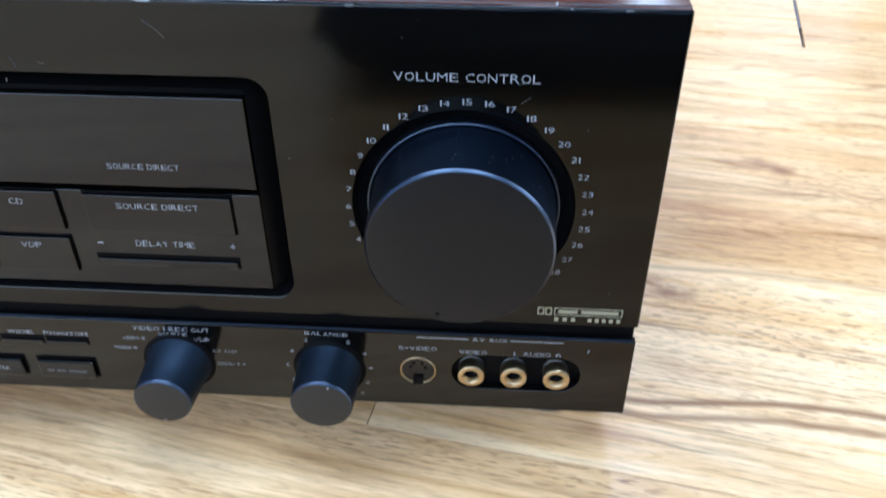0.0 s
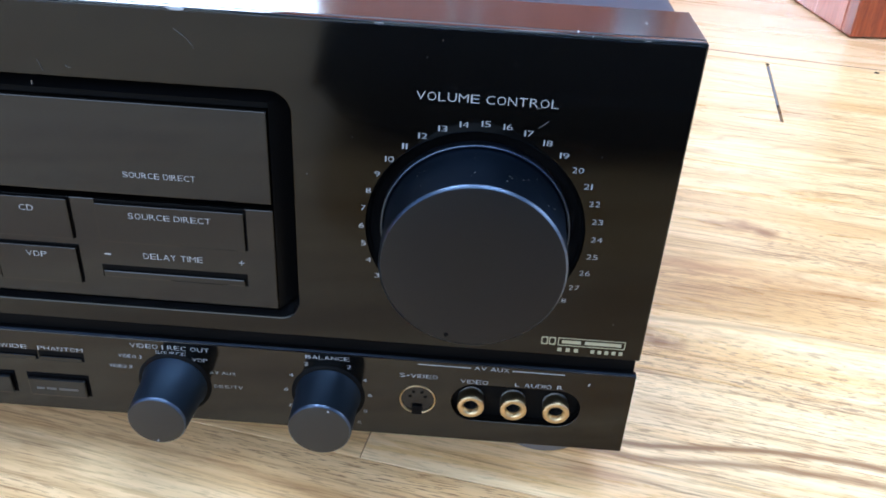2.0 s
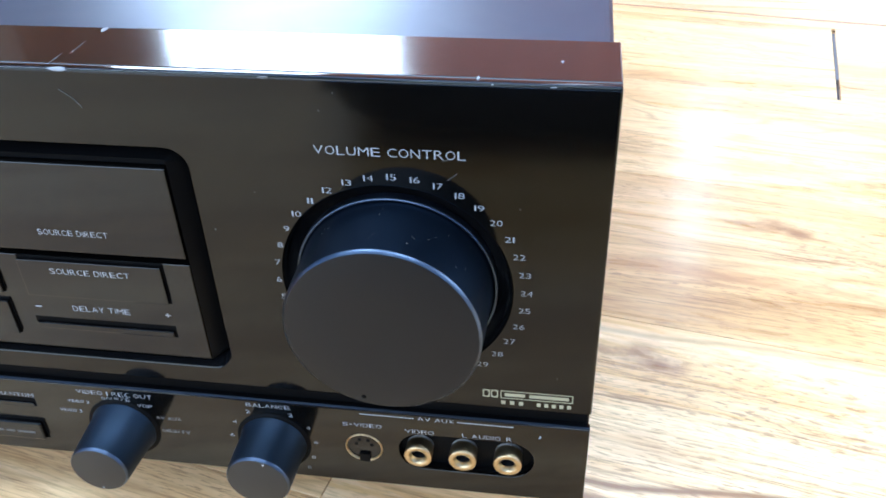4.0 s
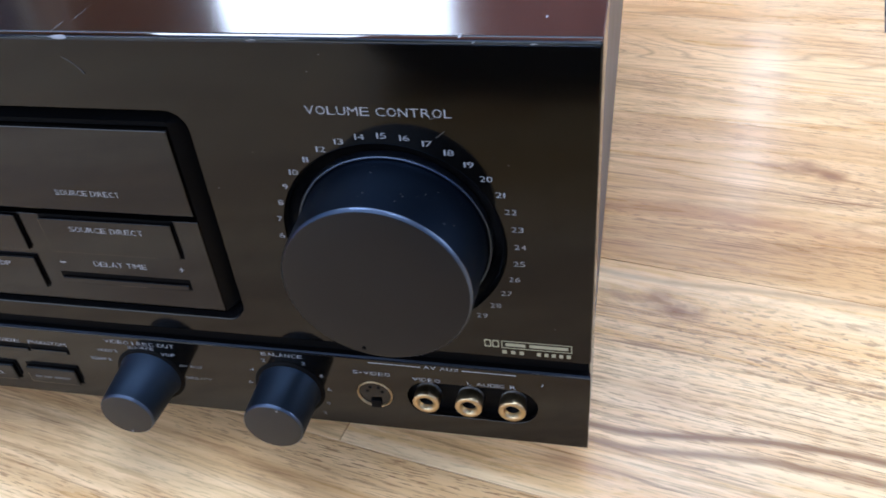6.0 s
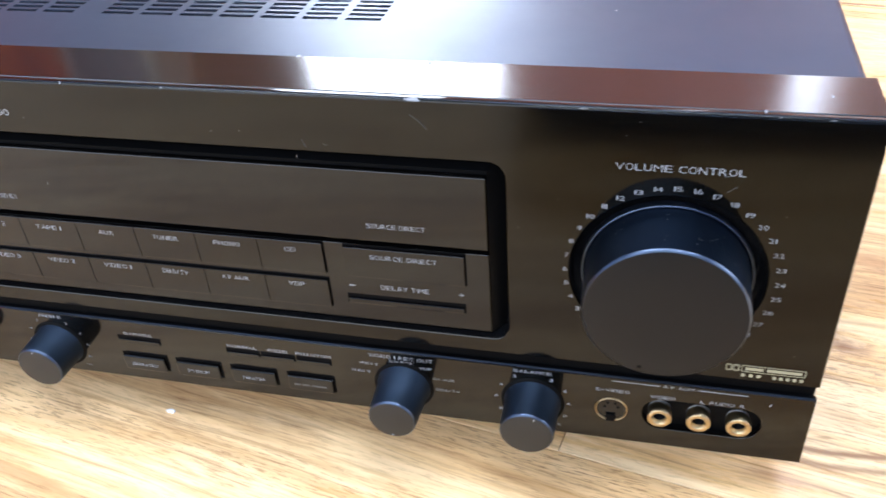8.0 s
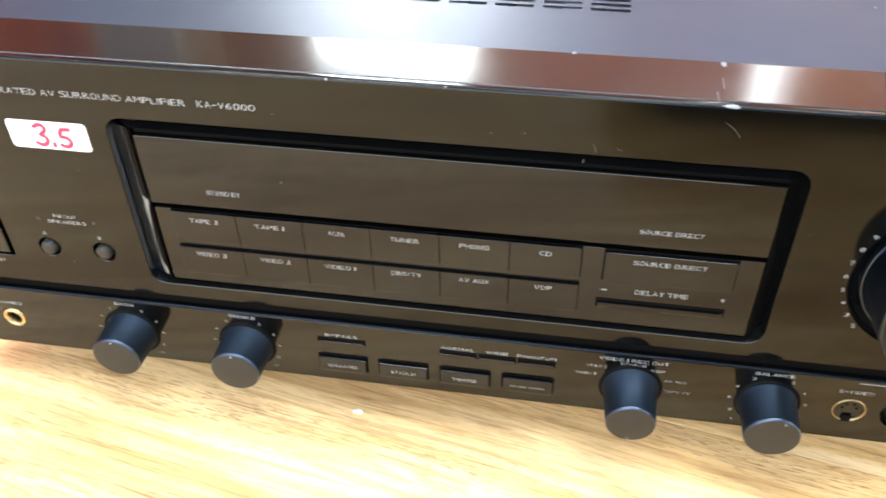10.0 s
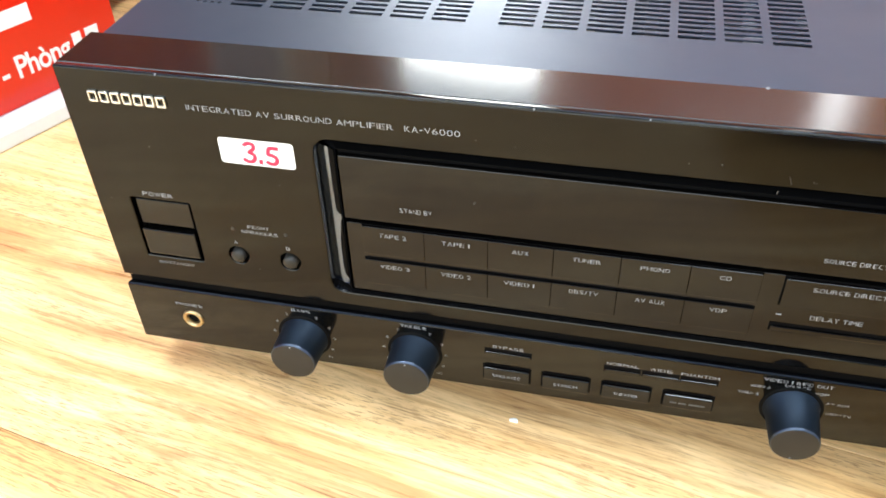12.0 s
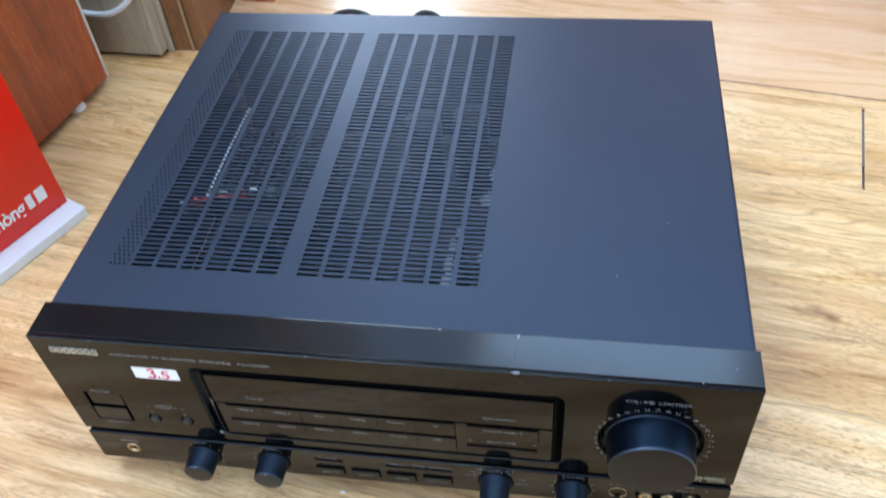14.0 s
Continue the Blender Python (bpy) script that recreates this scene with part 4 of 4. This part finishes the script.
# sound field keys
def field_key(x0, x1, body, size):
    part("key_gap", mblock(x0 - 0.7, x1 + 0.7, -0.04, 0.1, 25.4, 34.5, 0), HOLLOW, lower)
    k = part("field_key", mblock(x0, x1, -1.8, 0.5, 25.9, 33.4, 0.5), BUTTON, amp)
    mid = (x0 + x1) / 2
    if body:
        lettering(body, mid - size / 2, mid + size / 2, 28.6, 30.2, k, y=-1.8)
    else:
        for a, b in ((mid - size / 2, mid - size / 2 + 2.6), (mid - size / 2 + 3.4, mid - 0.4), (mid + 0.6, mid + size / 2)):
            part("mark_bar", mblock(a, b, -1.86, -1.78, 28.9, 29.8, 0), SCRATCH, k)
    return k


for x0, body, size in ((-56, "SIMULATED", 12), (-30.8, "STADIUM", 10), (-5.6, "THEATER", 10), (19.6, "", 14)):
    field_key(x0, x0 + 19.6, body, size)


def indicator_bar(x0, x1, body, size):
    part("indicator_gap", mblock(x0, x1, -0.04, 0.1, 40.4, 44.2, 0), HOLLOW, lower)
    part("indicator_bar", mblock(x0 + 0.5, x1 - 0.5, -0.8, 0.4, 40.6, 42.3, 0.25), BUTTON, amp)
    mid = (x0 + x1) / 2
    lettering(body, mid - size / 2, mid + size / 2, 44.4, 46.0, lower)


for x0, x1, body, size in ((-56, -36, "BYPASS", 13), (-6, 9, "NORMAL", 13), (9.4, 24.4, "WIDE", 9), (24.8, 39.8, "PHANTOM", 15)):
    indicator_bar(x0, x1, body, size)

# headphone jack, s-video socket, phono sockets
part("headphone_jack", lathe([(5.0, 0.4), (4.9, -0.5), (4.4, -0.9), (3.3, -0.6), (3.1, 1.0), (3.1, 8)], -191.5, 35, 36), GOLD, amp, "gold ringed headphone socket")
part("jack_hollow", lathe([(3.15, 1.5), (0, 1.6)], -191.5, 35, 24), HOLLOW, amp)
lettering("PHONES", -198.2, -185.4, 42.8, 44.4, lower)

socket = part("s_video_socket", lathe([(6.0, 0.5), (5.95, -0.2), (5.8, -0.3), (5.6, -0.2), (5.45, 0.5), (5.35, 1.0)], 150.3, 35.3, 40), GOLD, amp, "round gold-ringed mini-din socket")
part("socket_face", lathe([(5.5, 0.45), (0, 0.45)], 150.3, 35.3, 32), BUTTON, socket)
part("socket_key", mblock(148.6, 152.0, -0.4, 0.42, 29.2, 32.6, 0.1), HOLLOW, socket)
for dx, dz in ((-2.5, 1.0), (2.5, 1.0), (-1.4, 2.9), (1.4, 2.9)):
    part("pin_hole", mblock(150.3 + dx - 0.5, 150.3 + dx + 0.5, 0.36, 0.46, 35.3 + dz - 0.5, 35.3 + dz + 0.5, 0), HOLLOW, socket)
lettering("S-VIDEO", 144.2, 156.6, 44.6, 46.2, lower)

part("socket_bay", mblock(160, 206, 6.2, 6.45, 26, 46, 0), HOLLOW, amp, "black bay behind the sockets")
bm = ring(rounded(161.4, 204.1, 27.9, 43.5, 7.7), rounded(161.9, 203.6, 28.4, 43.0, 7.2), 0.3, 6.2)
part("bay_wall", bm, HOLLOW, amp)
for x in (168.0, 182.0, 196.0):
    s = part("phono_socket", lathe([(4.2, 6.2), (4.2, -0.5)], x, 35.6, 32), NICKEL, amp)
    part("gold_ring", lathe([(4.25, 2.4), (4.4, -0.3), (4.4, -2.0), (4.15, -2.3), (3.1, -2.25), (2.5, -1.9), (2.35, 3)], x, 35.6, 36), GOLD, s, "gold plated ring")
    part("insulator", lathe([(2.4, -0.3), (2.0, -0.4), (1.7, -0.1), (1.5, 2.5), (0, 2.6)], x, 35.6, 28), HOLLOW, s)
lettering("VIDEO", 164.0, 173.0, 43.9, 45.5, lower)
lettering("L", 181.8, 183.2, 44.1, 45.7, lower)
lettering("AUDIO", 184.8, 193.6, 44.1, 45.7, lower)
lettering("R", 195.4, 197.2, 44.1, 45.7, lower)
lettering("AV AUX", 168.2, 179.4, 49.7, 51.2, lower)
part("print_line", mblock(150, 167.0, -0.06, 0.02, 50.2, 50.5, 0), PRINT, lower)
part("print_line", mblock(180.4, 197.4, -0.06, 0.02, 50.2, 50.5, 0), PRINT, lower)

# surround licence mark, as plain bars in its dull gold
for x in (188.2, 190.6):
    part("mark_bar", sheet([rounded(x, x + 2.1, 62.3, 65.3, 0.3, 2), rounded(x + 0.35, x + 1.75, 62.7, 64.9, 0.6, 3)], -0.06, 0.02), PRINT_GOLD, upper)
frame_bm = bmesh.new()
for a, b, c, d in ((193.4, 214.4, 65.0, 65.3), (193.4, 214.4, 62.2, 62.5), (193.4, 193.7, 62.5, 65.0), (214.1, 214.4, 62.5, 65.0)):
    mblock(a, b, -0.06, 0.02, c, d, 0, bm=frame_bm)
part("mark_frame", frame_bm, PRINT_GOLD, upper)
for a, b in ((194.6, 200.6), (201.8, 213.2)):
    part("mark_bar", mblock(a, b, -0.06, 0.02, 63.1, 64.4, 0), PRINT_GOLD, upper)
for i in range(3):
    part("mark_bar", mblock(193.6 + 2.6 * i, 194.9 + 2.6 * i, -0.06, 0.02, 59.9, 61.3, 0), PRINT_GOLD, upper)
for i in range(5):
    part("mark_bar", mblock(204.0 + 2.2 * i, 205.2 + 2.2 * i, -0.06, 0.02, 59.9, 61.3, 0), PRINT_GOLD, upper)


# ---- steel cover with its slots ----
def cover():
    """The top is a grid with the slots left open; each slot has walls as deep as the sheet."""
    bm = bmesh.new()
    cols = [(-177.2 + 17.3 * i, -163.2 + 17.3 * i) for i in range(6)] + [(-63.5 + 17.3 * i, -49.5 + 17.3 * i) for i in range(7)]
    rows = [(64.6 + 4.38 * j, 67.0 + 4.38 * j) for j in range(65)]
    xs = sorted({-216.2, 216.2, *(v for c in cols for v in c)})
    ys = sorted({28.2, 378.0, *(v for r in rows for v in r)})
    top, low = 159.2, 158.6
    grid = {}

    def vert(x, y, z):
        k = (x, y, z)
        if k not in grid:
            grid[k] = bm.verts.new((x * MM, y * MM, z * MM))
        return grid[k]

    colset, rowset = set(cols), set(rows)
    for x0, x1 in zip(xs, xs[1:]):
        for y0, y1 in zip(ys, ys[1:]):
            if (x0, x1) in colset and (y0, y1) in rowset:
                for (a, b), (c, d) in (((x0, y0), (x1, y0)), ((x1, y0), (x1, y1)), ((x1, y1), (x0, y1)), ((x0, y1), (x0, y0))):
                    bm.faces.new((vert(a, b, top), vert(a, b, low), vert(c, d, low), vert(c, d, top)))
            else:
                bm.faces.new([vert(x, y, top) for x, y in ((x0, y0), (x1, y0), (x1, y1), (x0, y1))])
    for s in (-1, 1):
        prof = [(216.2, 159.2), (217.4, 158.9), (218.3, 158.1), (218.7, 157.0), (218.7, 21.0), (217.6, 21.0), (217.6, 156.6), (216.0, 158.6)]
        front = [vert(s * x, 28.2, z) for x, z in prof]
        back = [vert(s * x, 378.0, z) for x, z in prof]
        for i in range(len(prof) - 1):
            bm.faces.new((front[i], front[i + 1], back[i + 1], back[i]))
    bmesh.ops.recalc_face_normals(bm, faces=bm.faces[:])
    return part("cover", bm, LID, amp, "satin black steel cover with rows of slots")


lid = cover()
# band of fine round holes beside the slots: dark pits, their glint given by a light metal rim
for j in range(74):
    for k in range(4):
        x, y = -192.4 + 3.3 * k + (1.65 if j % 2 else 0), 66.0 + 3.85 * j
        if j == 0 and k == 0:
            bm = bmesh.new()
            loops = [[bm.verts.new((r * math.cos(q) * MM, r * math.sin(q) * MM, zz * MM)) for q in (2 * math.pi * i / 10 for i in range(10))]
                     for r, zz in ((1.35, -0.02), (1.25, 0.14), (0.98, 0.14), (0.90, 0.0))]
            for la, lb in zip(loops, loops[1:]):
                for i in range(10):
                    bm.faces.new((la[i], la[(i + 1) % 10], lb[(i + 1) % 10], lb[i]))
            bm.faces.new(loops[-1]).material_index = 1
            bmesh.ops.recalc_face_normals(bm, faces=bm.faces[:])
            hole_mesh = bpy.data.meshes.new("fine_hole")
            bm.to_mesh(hole_mesh)
            bm.free()
            hole_mesh.materials.append(EDGE)
            hole_mesh.materials.append(HOLLOW)
        h = new("fine_hole", hole_mesh)
        h.parent = lid
        h.location = (x * MM, y * MM, 159.22 * MM)

part("rear_panel", mblock(-215.6, 215.6, 373, 376, 20, 157.5, 0), LID, amp)
part("chassis_pan", mblock(-217.5, 217.5, 28.4, 372.8, 18.5, 20.5, 0), HOLLOW, amp)
part("circuit_board", mblock(-205, 205, 36, 368, 30, 32, 0), BOARD, amp)
for x, y in ((-196, 34), (196, 34), (-187, 335), (187, 335)):
    part("foot", upright([(0, 0), (17, 0), (19, 2), (20, 18.4), (0, 18.5)], x, y, 36), FOOT, amp, "round grey plastic foot")

# ---- what shows through the slots ----
sink = part("heat_sink", mblock(-168, -84, 168, 176, 60, 132, 0.5), SINK, amp, "dusty black heat sink")
for i in range(12):
    part("fin", mblock(-167 + 7 * i, -165.4 + 7 * i, 176.2, 250, 60, 130, 0), SINK, sink)
for x, y, w, mat in ((-167, 127, 5, STEEL), (-158, 131, 4, COPPER_RED), (-150, 136, 3, CHROME), (-142, 140, 7, CHROME), (-128, 143, 3, COPPER_RED), (-120, 145, 6, STEEL), (-107, 143, 6, CHROME)):
    part("terminal", mblock(x, x + w, y - 1, y + 4, 150, 158.3, 0.8), mat, amp)
part("relay", mblock(-138, -100, 122, 134, 60, 146, 1.5), SINK, amp, "grey relay under the slots")
tube([(-0.149, 0.142, 0.1572), (-0.1495, 0.18, 0.1574), (-0.1490, 0.215, 0.1574), (-0.1488, 0.240, 0.1570)], 0.0009, WHITE, "wire", amp, "white wire")
tube([(-0.166, 0.127, 0.154), (-0.150, 0.134, 0.157), (-0.135, 0.137, 0.157), (-0.118, 0.143, 0.154)], 0.0012, COPPER_RED, "wire", amp, "red wire")
LINT = ((54.5, 171, 8, 13), (55.5, 178, 6, 7), (53.0, 146, 12, 10), (55.0, 152, 8, 7), (56.0, 140, 6, 6), (54.5, 90, 6, 11), (56.5, 82, 4, 8),
        (34.0, 70, 7, 12), (33.5, 84, 6, 16), (34.0, 100, 5, 14), (36.0, 112, 4, 8))
for x, y, w, d in LINT:
    bm = bmesh.new()
    bmesh.ops.create_icosphere(bm, subdivisions=3, radius=0.5)
    for v in bm.verts:
        k = 1 + 0.5 * noise.noise(v.co * 3.1 + Vector((x, y, 0)))
        v.co = ((x + v.co.x * w * k) * MM, (y + v.co.y * d * k) * MM, (157.7 + v.co.z * 1.5) * MM)
    part("lint", bm, FOAM, amp, "grey lint caught under the slots")
for x, y, r, h in ((31, 88, 15, 152), (-5, 100, 15, 118), (-40, 120, 12, 100), (20, 150, 12, 108), (-20, 290, 16, 112), (20, 300, 16, 112)):
    part("capacitor", upright([(0, 32.2), (r, 32.2), (r, h - 1), (r - 1, h), (0, h)], x, y, 28), RUBBER, amp)
part("transformer", mblock(80, 190, 120, 220, 32.5, 120, 4), RUBBER, amp)

# ---- wear: chips of bare metal, scratches and specks on the front ----
def chip(x, y, z, w, d, h, parent=None, mat=None):
    """A small irregular flake."""
    bm = bmesh.new()
    bmesh.ops.create_icosphere(bm, subdivisions=2, radius=0.5)
    for v in bm.verts:
        k = 1 + 0.45 * noise.noise(v.co * 2.3 + Vector((x, y, z)))
        v.co = ((x + v.co.x * w * k) * MM, (y + v.co.y * d * k) * MM, (z + v.co.z * h * k) * MM)
    return part("chip", bm, mat or CHIP, parent or upper)


chip(83.5, 0.9, 160.7, 7.2, 2.2, 0.8)
chip(79.8, 6.0, 161.0, 0.35, 8, 0.1, mat=SCRATCH)
chip(82.0, 14.0, 161.0, 0.3, 9, 0.1, mat=SCRATCH)
chip(83.0, 26.2, 161.0, 1.6, 3.4, 0.2)
chip(204.5, 0.4, 160.6, 2.8, 0.8, 0.5)
chip(190.5, 0.3, 160.7, 0.8, 0.5, 0.4)
chip(187, 3.0, 161.05, 0.7, 2.2, 0.10)
chip(206, 14.0, 161.05, 0.6, 1.6, 0.10)
chip(136.0, 0.2, 160.6, 3.0, 0.8, 0.6, mat=SCRATCH)
chip(-178.0, 0.3, 160.7, 0.7, 0.6, 1.4)
chip(-40.0, 0.3, 160.7, 0.8, 0.6, 1.0)
chip(-2.0, 0.3, 160.7, 0.8, 0.6, 0.8)
chip(36.0, 27.8, 161.0, 1.4, 2.0, 0.2)
chip(140.0, 80.0, 159.25, 0.8, 1.8, 0.12)
chip(173.0, 130.0, 159.25, 1.6, 0.9, 0.12)
chip(96, 27.9, 161.0, 9.0, 0.8, 0.3, mat=SCRATCH)


def hair(points, parent, width=0.00009, mat=None):
    tube([(x * MM, -0.10 * MM, z * MM) for x, z in points], width, mat or SCRATCH, "scratch", parent)


hair([(82.5, 155.6), (84.2, 154.4), (85.6, 153.4), (86.9, 151.6), (87.6, 151.0), (87.2, 150.7)], upper)
hair([(44.5, 144.6), (45.2, 143.2), (45.6, 141.6)], upper)
hair([(52.0, 143.6), (52.8, 142.6), (53.4, 143.2)], upper)
hair([(178.4, 140.4), (180.0, 140.9)], upper)
hair([(179.6, 135.0), (182.0, 137.0)], upper)
hair([(205.3, 46.6), (205.7, 47.6)], lower, 0.00018, PRINT)
rng = random.Random(7)
for i in range(46):
    x, z = rng.uniform(-215, 218), rng.uniform(60, 158)
    if REC[0] - 2 < x < REC[1] + 2 and REC[2] - 2 < z < REC[3] + 2 or math.hypot(x - KNOB[0], z - KNOB[1]) < 38:
        continue
    r = rng.uniform(0.10, 0.24)
    chip(x, -0.03, z, 2 * r, 0.1, 2 * r * rng.uniform(0.7, 1.6), mat=SCRATCH)
for i in range(18):
    a, y = radians(rng.uniform(35, 145)), rng.uniform(-16, -2)
    chip(KNOB[0] + 26.3 * math.cos(a), y, KNOB[1] + 26.3 * math.sin(a), 0.28, 0.28, 0.28, parent=knob, mat=SCRATCH)

# ---- loose things ----
crumb = bmesh.new()
bmesh.ops.create_icosphere(crumb, subdivisions=2, radius=1)
for v in crumb.verts:
    k = 1 + 0.5 * noise.noise(v.co * 1.7)
    v.co = (-0.0420 + v.co.x * 0.0023 * k, -0.0012 + v.co.y * 0.0011 * k, 0.0006 + max(-0.0006, v.co.z * 0.0008 * k))
tagged(part("paper_scrap", crumb, PAPER), "tiny white scrap of paper lying on the floor", "paper scrap")
for x, w in ((-0.172, 0.028), (-0.078, 0.018)):
    ob = tube([(x - w, 0.605, 0.004), (x - w * 0.9, 0.618, 0.007), (x - w * 0.4, 0.630, 0.010), (x + w * 0.3, 0.630, 0.010), (x + w, 0.622, 0.007), (x + w * 1.3, 0.60, 0.004), (x + w * 0.8, 0.50, 0.004), (x + 0.02, 0.39, 0.03)], 0.0035, RUBBER, "power_lead")
    tagged(ob, "black rubber lead looped on the floor behind the amplifier", "cable")



def cushion():
    """An added form, shaped as a cushion behind the camera's way: it only darkens what the glossy front mirrors."""
    c = thing("floor_cushion", "added dark navy cushion shape, out of view, mirrored in the front", "cushion", pose(0.280, -0.465, 0, 0, 0, -3))
    hx, hy, high, n = 0.235, 0.215, 0.105, 26
    bm = bmesh.new()
    for top in (True, False):
        rows = []
        for i in range(n + 1):
            row = []
            for j in range(n + 1):
                u, v = -1 + 2 * i / n, -1 + 2 * j / n
                swell = max(0.0, (1 - u ** 6) * (1 - v ** 6)) ** 0.42
                wrinkle = 0.004 * noise.noise(Vector((5 * u, 6 * v, 1.0))) * swell
                pinch = 1 - 0.05 * (u * u + v * v) / 2
                z = 0.042 + (high - 0.042) * swell + wrinkle if top else 0.042 - 0.0415 * min(1.0, 1.15 * swell)
                row.append(bm.verts.new((hx * u * pinch, hy * v * pinch, z)))
            rows.append(row)
        for i in range(n):
            for j in range(n):
                bm.faces.new((rows[i][j], rows[i + 1][j], rows[i + 1][j + 1], rows[i][j + 1])).smooth = True
    bmesh.ops.remove_doubles(bm, verts=bm.verts[:], dist=0.0005)
    bmesh.ops.recalc_face_normals(bm, faces=bm.faces[:])
    part("cover", bm, CLOTH, c)
    k = 0.95
    edge = [(hx * k * a, hy * k * b, 0.042) for a, b in ((-1, -1), (0, -1.03), (1, -1), (1.03, 0), (1, 1), (0, 1.03), (-1, 1), (-1.03, 0), (-1, -1))]
    tube(edge, 0.004, CLOTH, "piping", c)


cushion()

# ---- floor ----
floor = tagged(part("floor", block(U0 - 0.15, U1 + 0.15, V0 - 0.15, V1 + 0.15, -0.04, -0.0045), SUBFLOOR), "glossy oak laminate plank floor", "floor", kind="structure")
floor.matrix_world = ROOM
PW, GAP = 0.128, 0.00018
plank_meshes = {}


def lay(u, v, length, width, mat):
    """One plank from u along the room's x, its far edge at v, cut off at the walls."""
    a, b = max(u, U0 + 0.004), min(u + length, U1 - 0.004)
    if b - a < 0.02:
        return
    size = (round(b - a, 3), width, mat.name)
    if size not in plank_meshes:
        bm = block(GAP, size[0] - GAP, -width + GAP, -GAP, -0.004, 0.0, 0.00007, 1)
        me = bpy.data.meshes.new("plank")
        bm.to_mesh(me)
        bm.free()
        me.materials.append(mat)
        plank_meshes[size] = me
    ob = new("plank", plank_meshes[size])
    ob.parent = floor
    ob.location = (a, v, 0)


LONG = 1.22
joints = {0: 0.0010, 1: -0.53, 2: 0.37, 3: -0.182, 4: 0.31}
for row in range(0, 23):
    start = joints.get(row, (0.47 * row) % LONG)
    for k in range(-4, 3):
        lay(start + k * LONG, -row * PW, LONG - (0.0015 if row == 0 else 0.0001 if row == 3 else 0), PW, {(3, 0): PLANK_KNOT, (2, -1): PLANK_SPOT, (4, -1): PLANK_BROWN}.get((row, k), PLANK))
# narrow strip, then the paler boards beyond it
for k in (-2, -1, 0):
    lay(0.35 + 1.8 * k, 0.016, 1.8, 0.0155, PLANK)
part("seam_strip", block(U0 + 0.005, U1 - 0.005, 0.0156, 0.0180, -0.0044, -0.0002), SEAM, floor, "dark red joint between two floors")
part("joint_filler", block(-0.0005, 0.0010, -0.094, -0.007, -0.0044, -0.0007), FILLER, floor, "grey dust filling an open joint")
for u, v, w, d in ((0.0002, -0.0045, 0.0034, 0.0030), (0.0865, 0.0085, 0.0042, 0.0040)):
    bm = bmesh.new()
    bmesh.ops.create_icosphere(bm, subdivisions=2, radius=0.5)
    for q in bm.verts:
        k = 1 + 0.6 * noise.noise(q.co * 2.1 + Vector((u, v, 0)) * 90)
        q.co = (u + q.co.x * w * k, v + q.co.y * d * k, q.co.z * 0.0008)
    part("chipped_joint", bm, HOLLOW, floor, "dark chip in the edge of a board")
for row in range(0, 11):
    for k in range(-4, 2):
        lay(0.55 + 0.43 * (row % 3) + 1.35 * k, 0.0178 + 0.19 * (row + 1), 1.35, 0.19, PLANK_FAR)
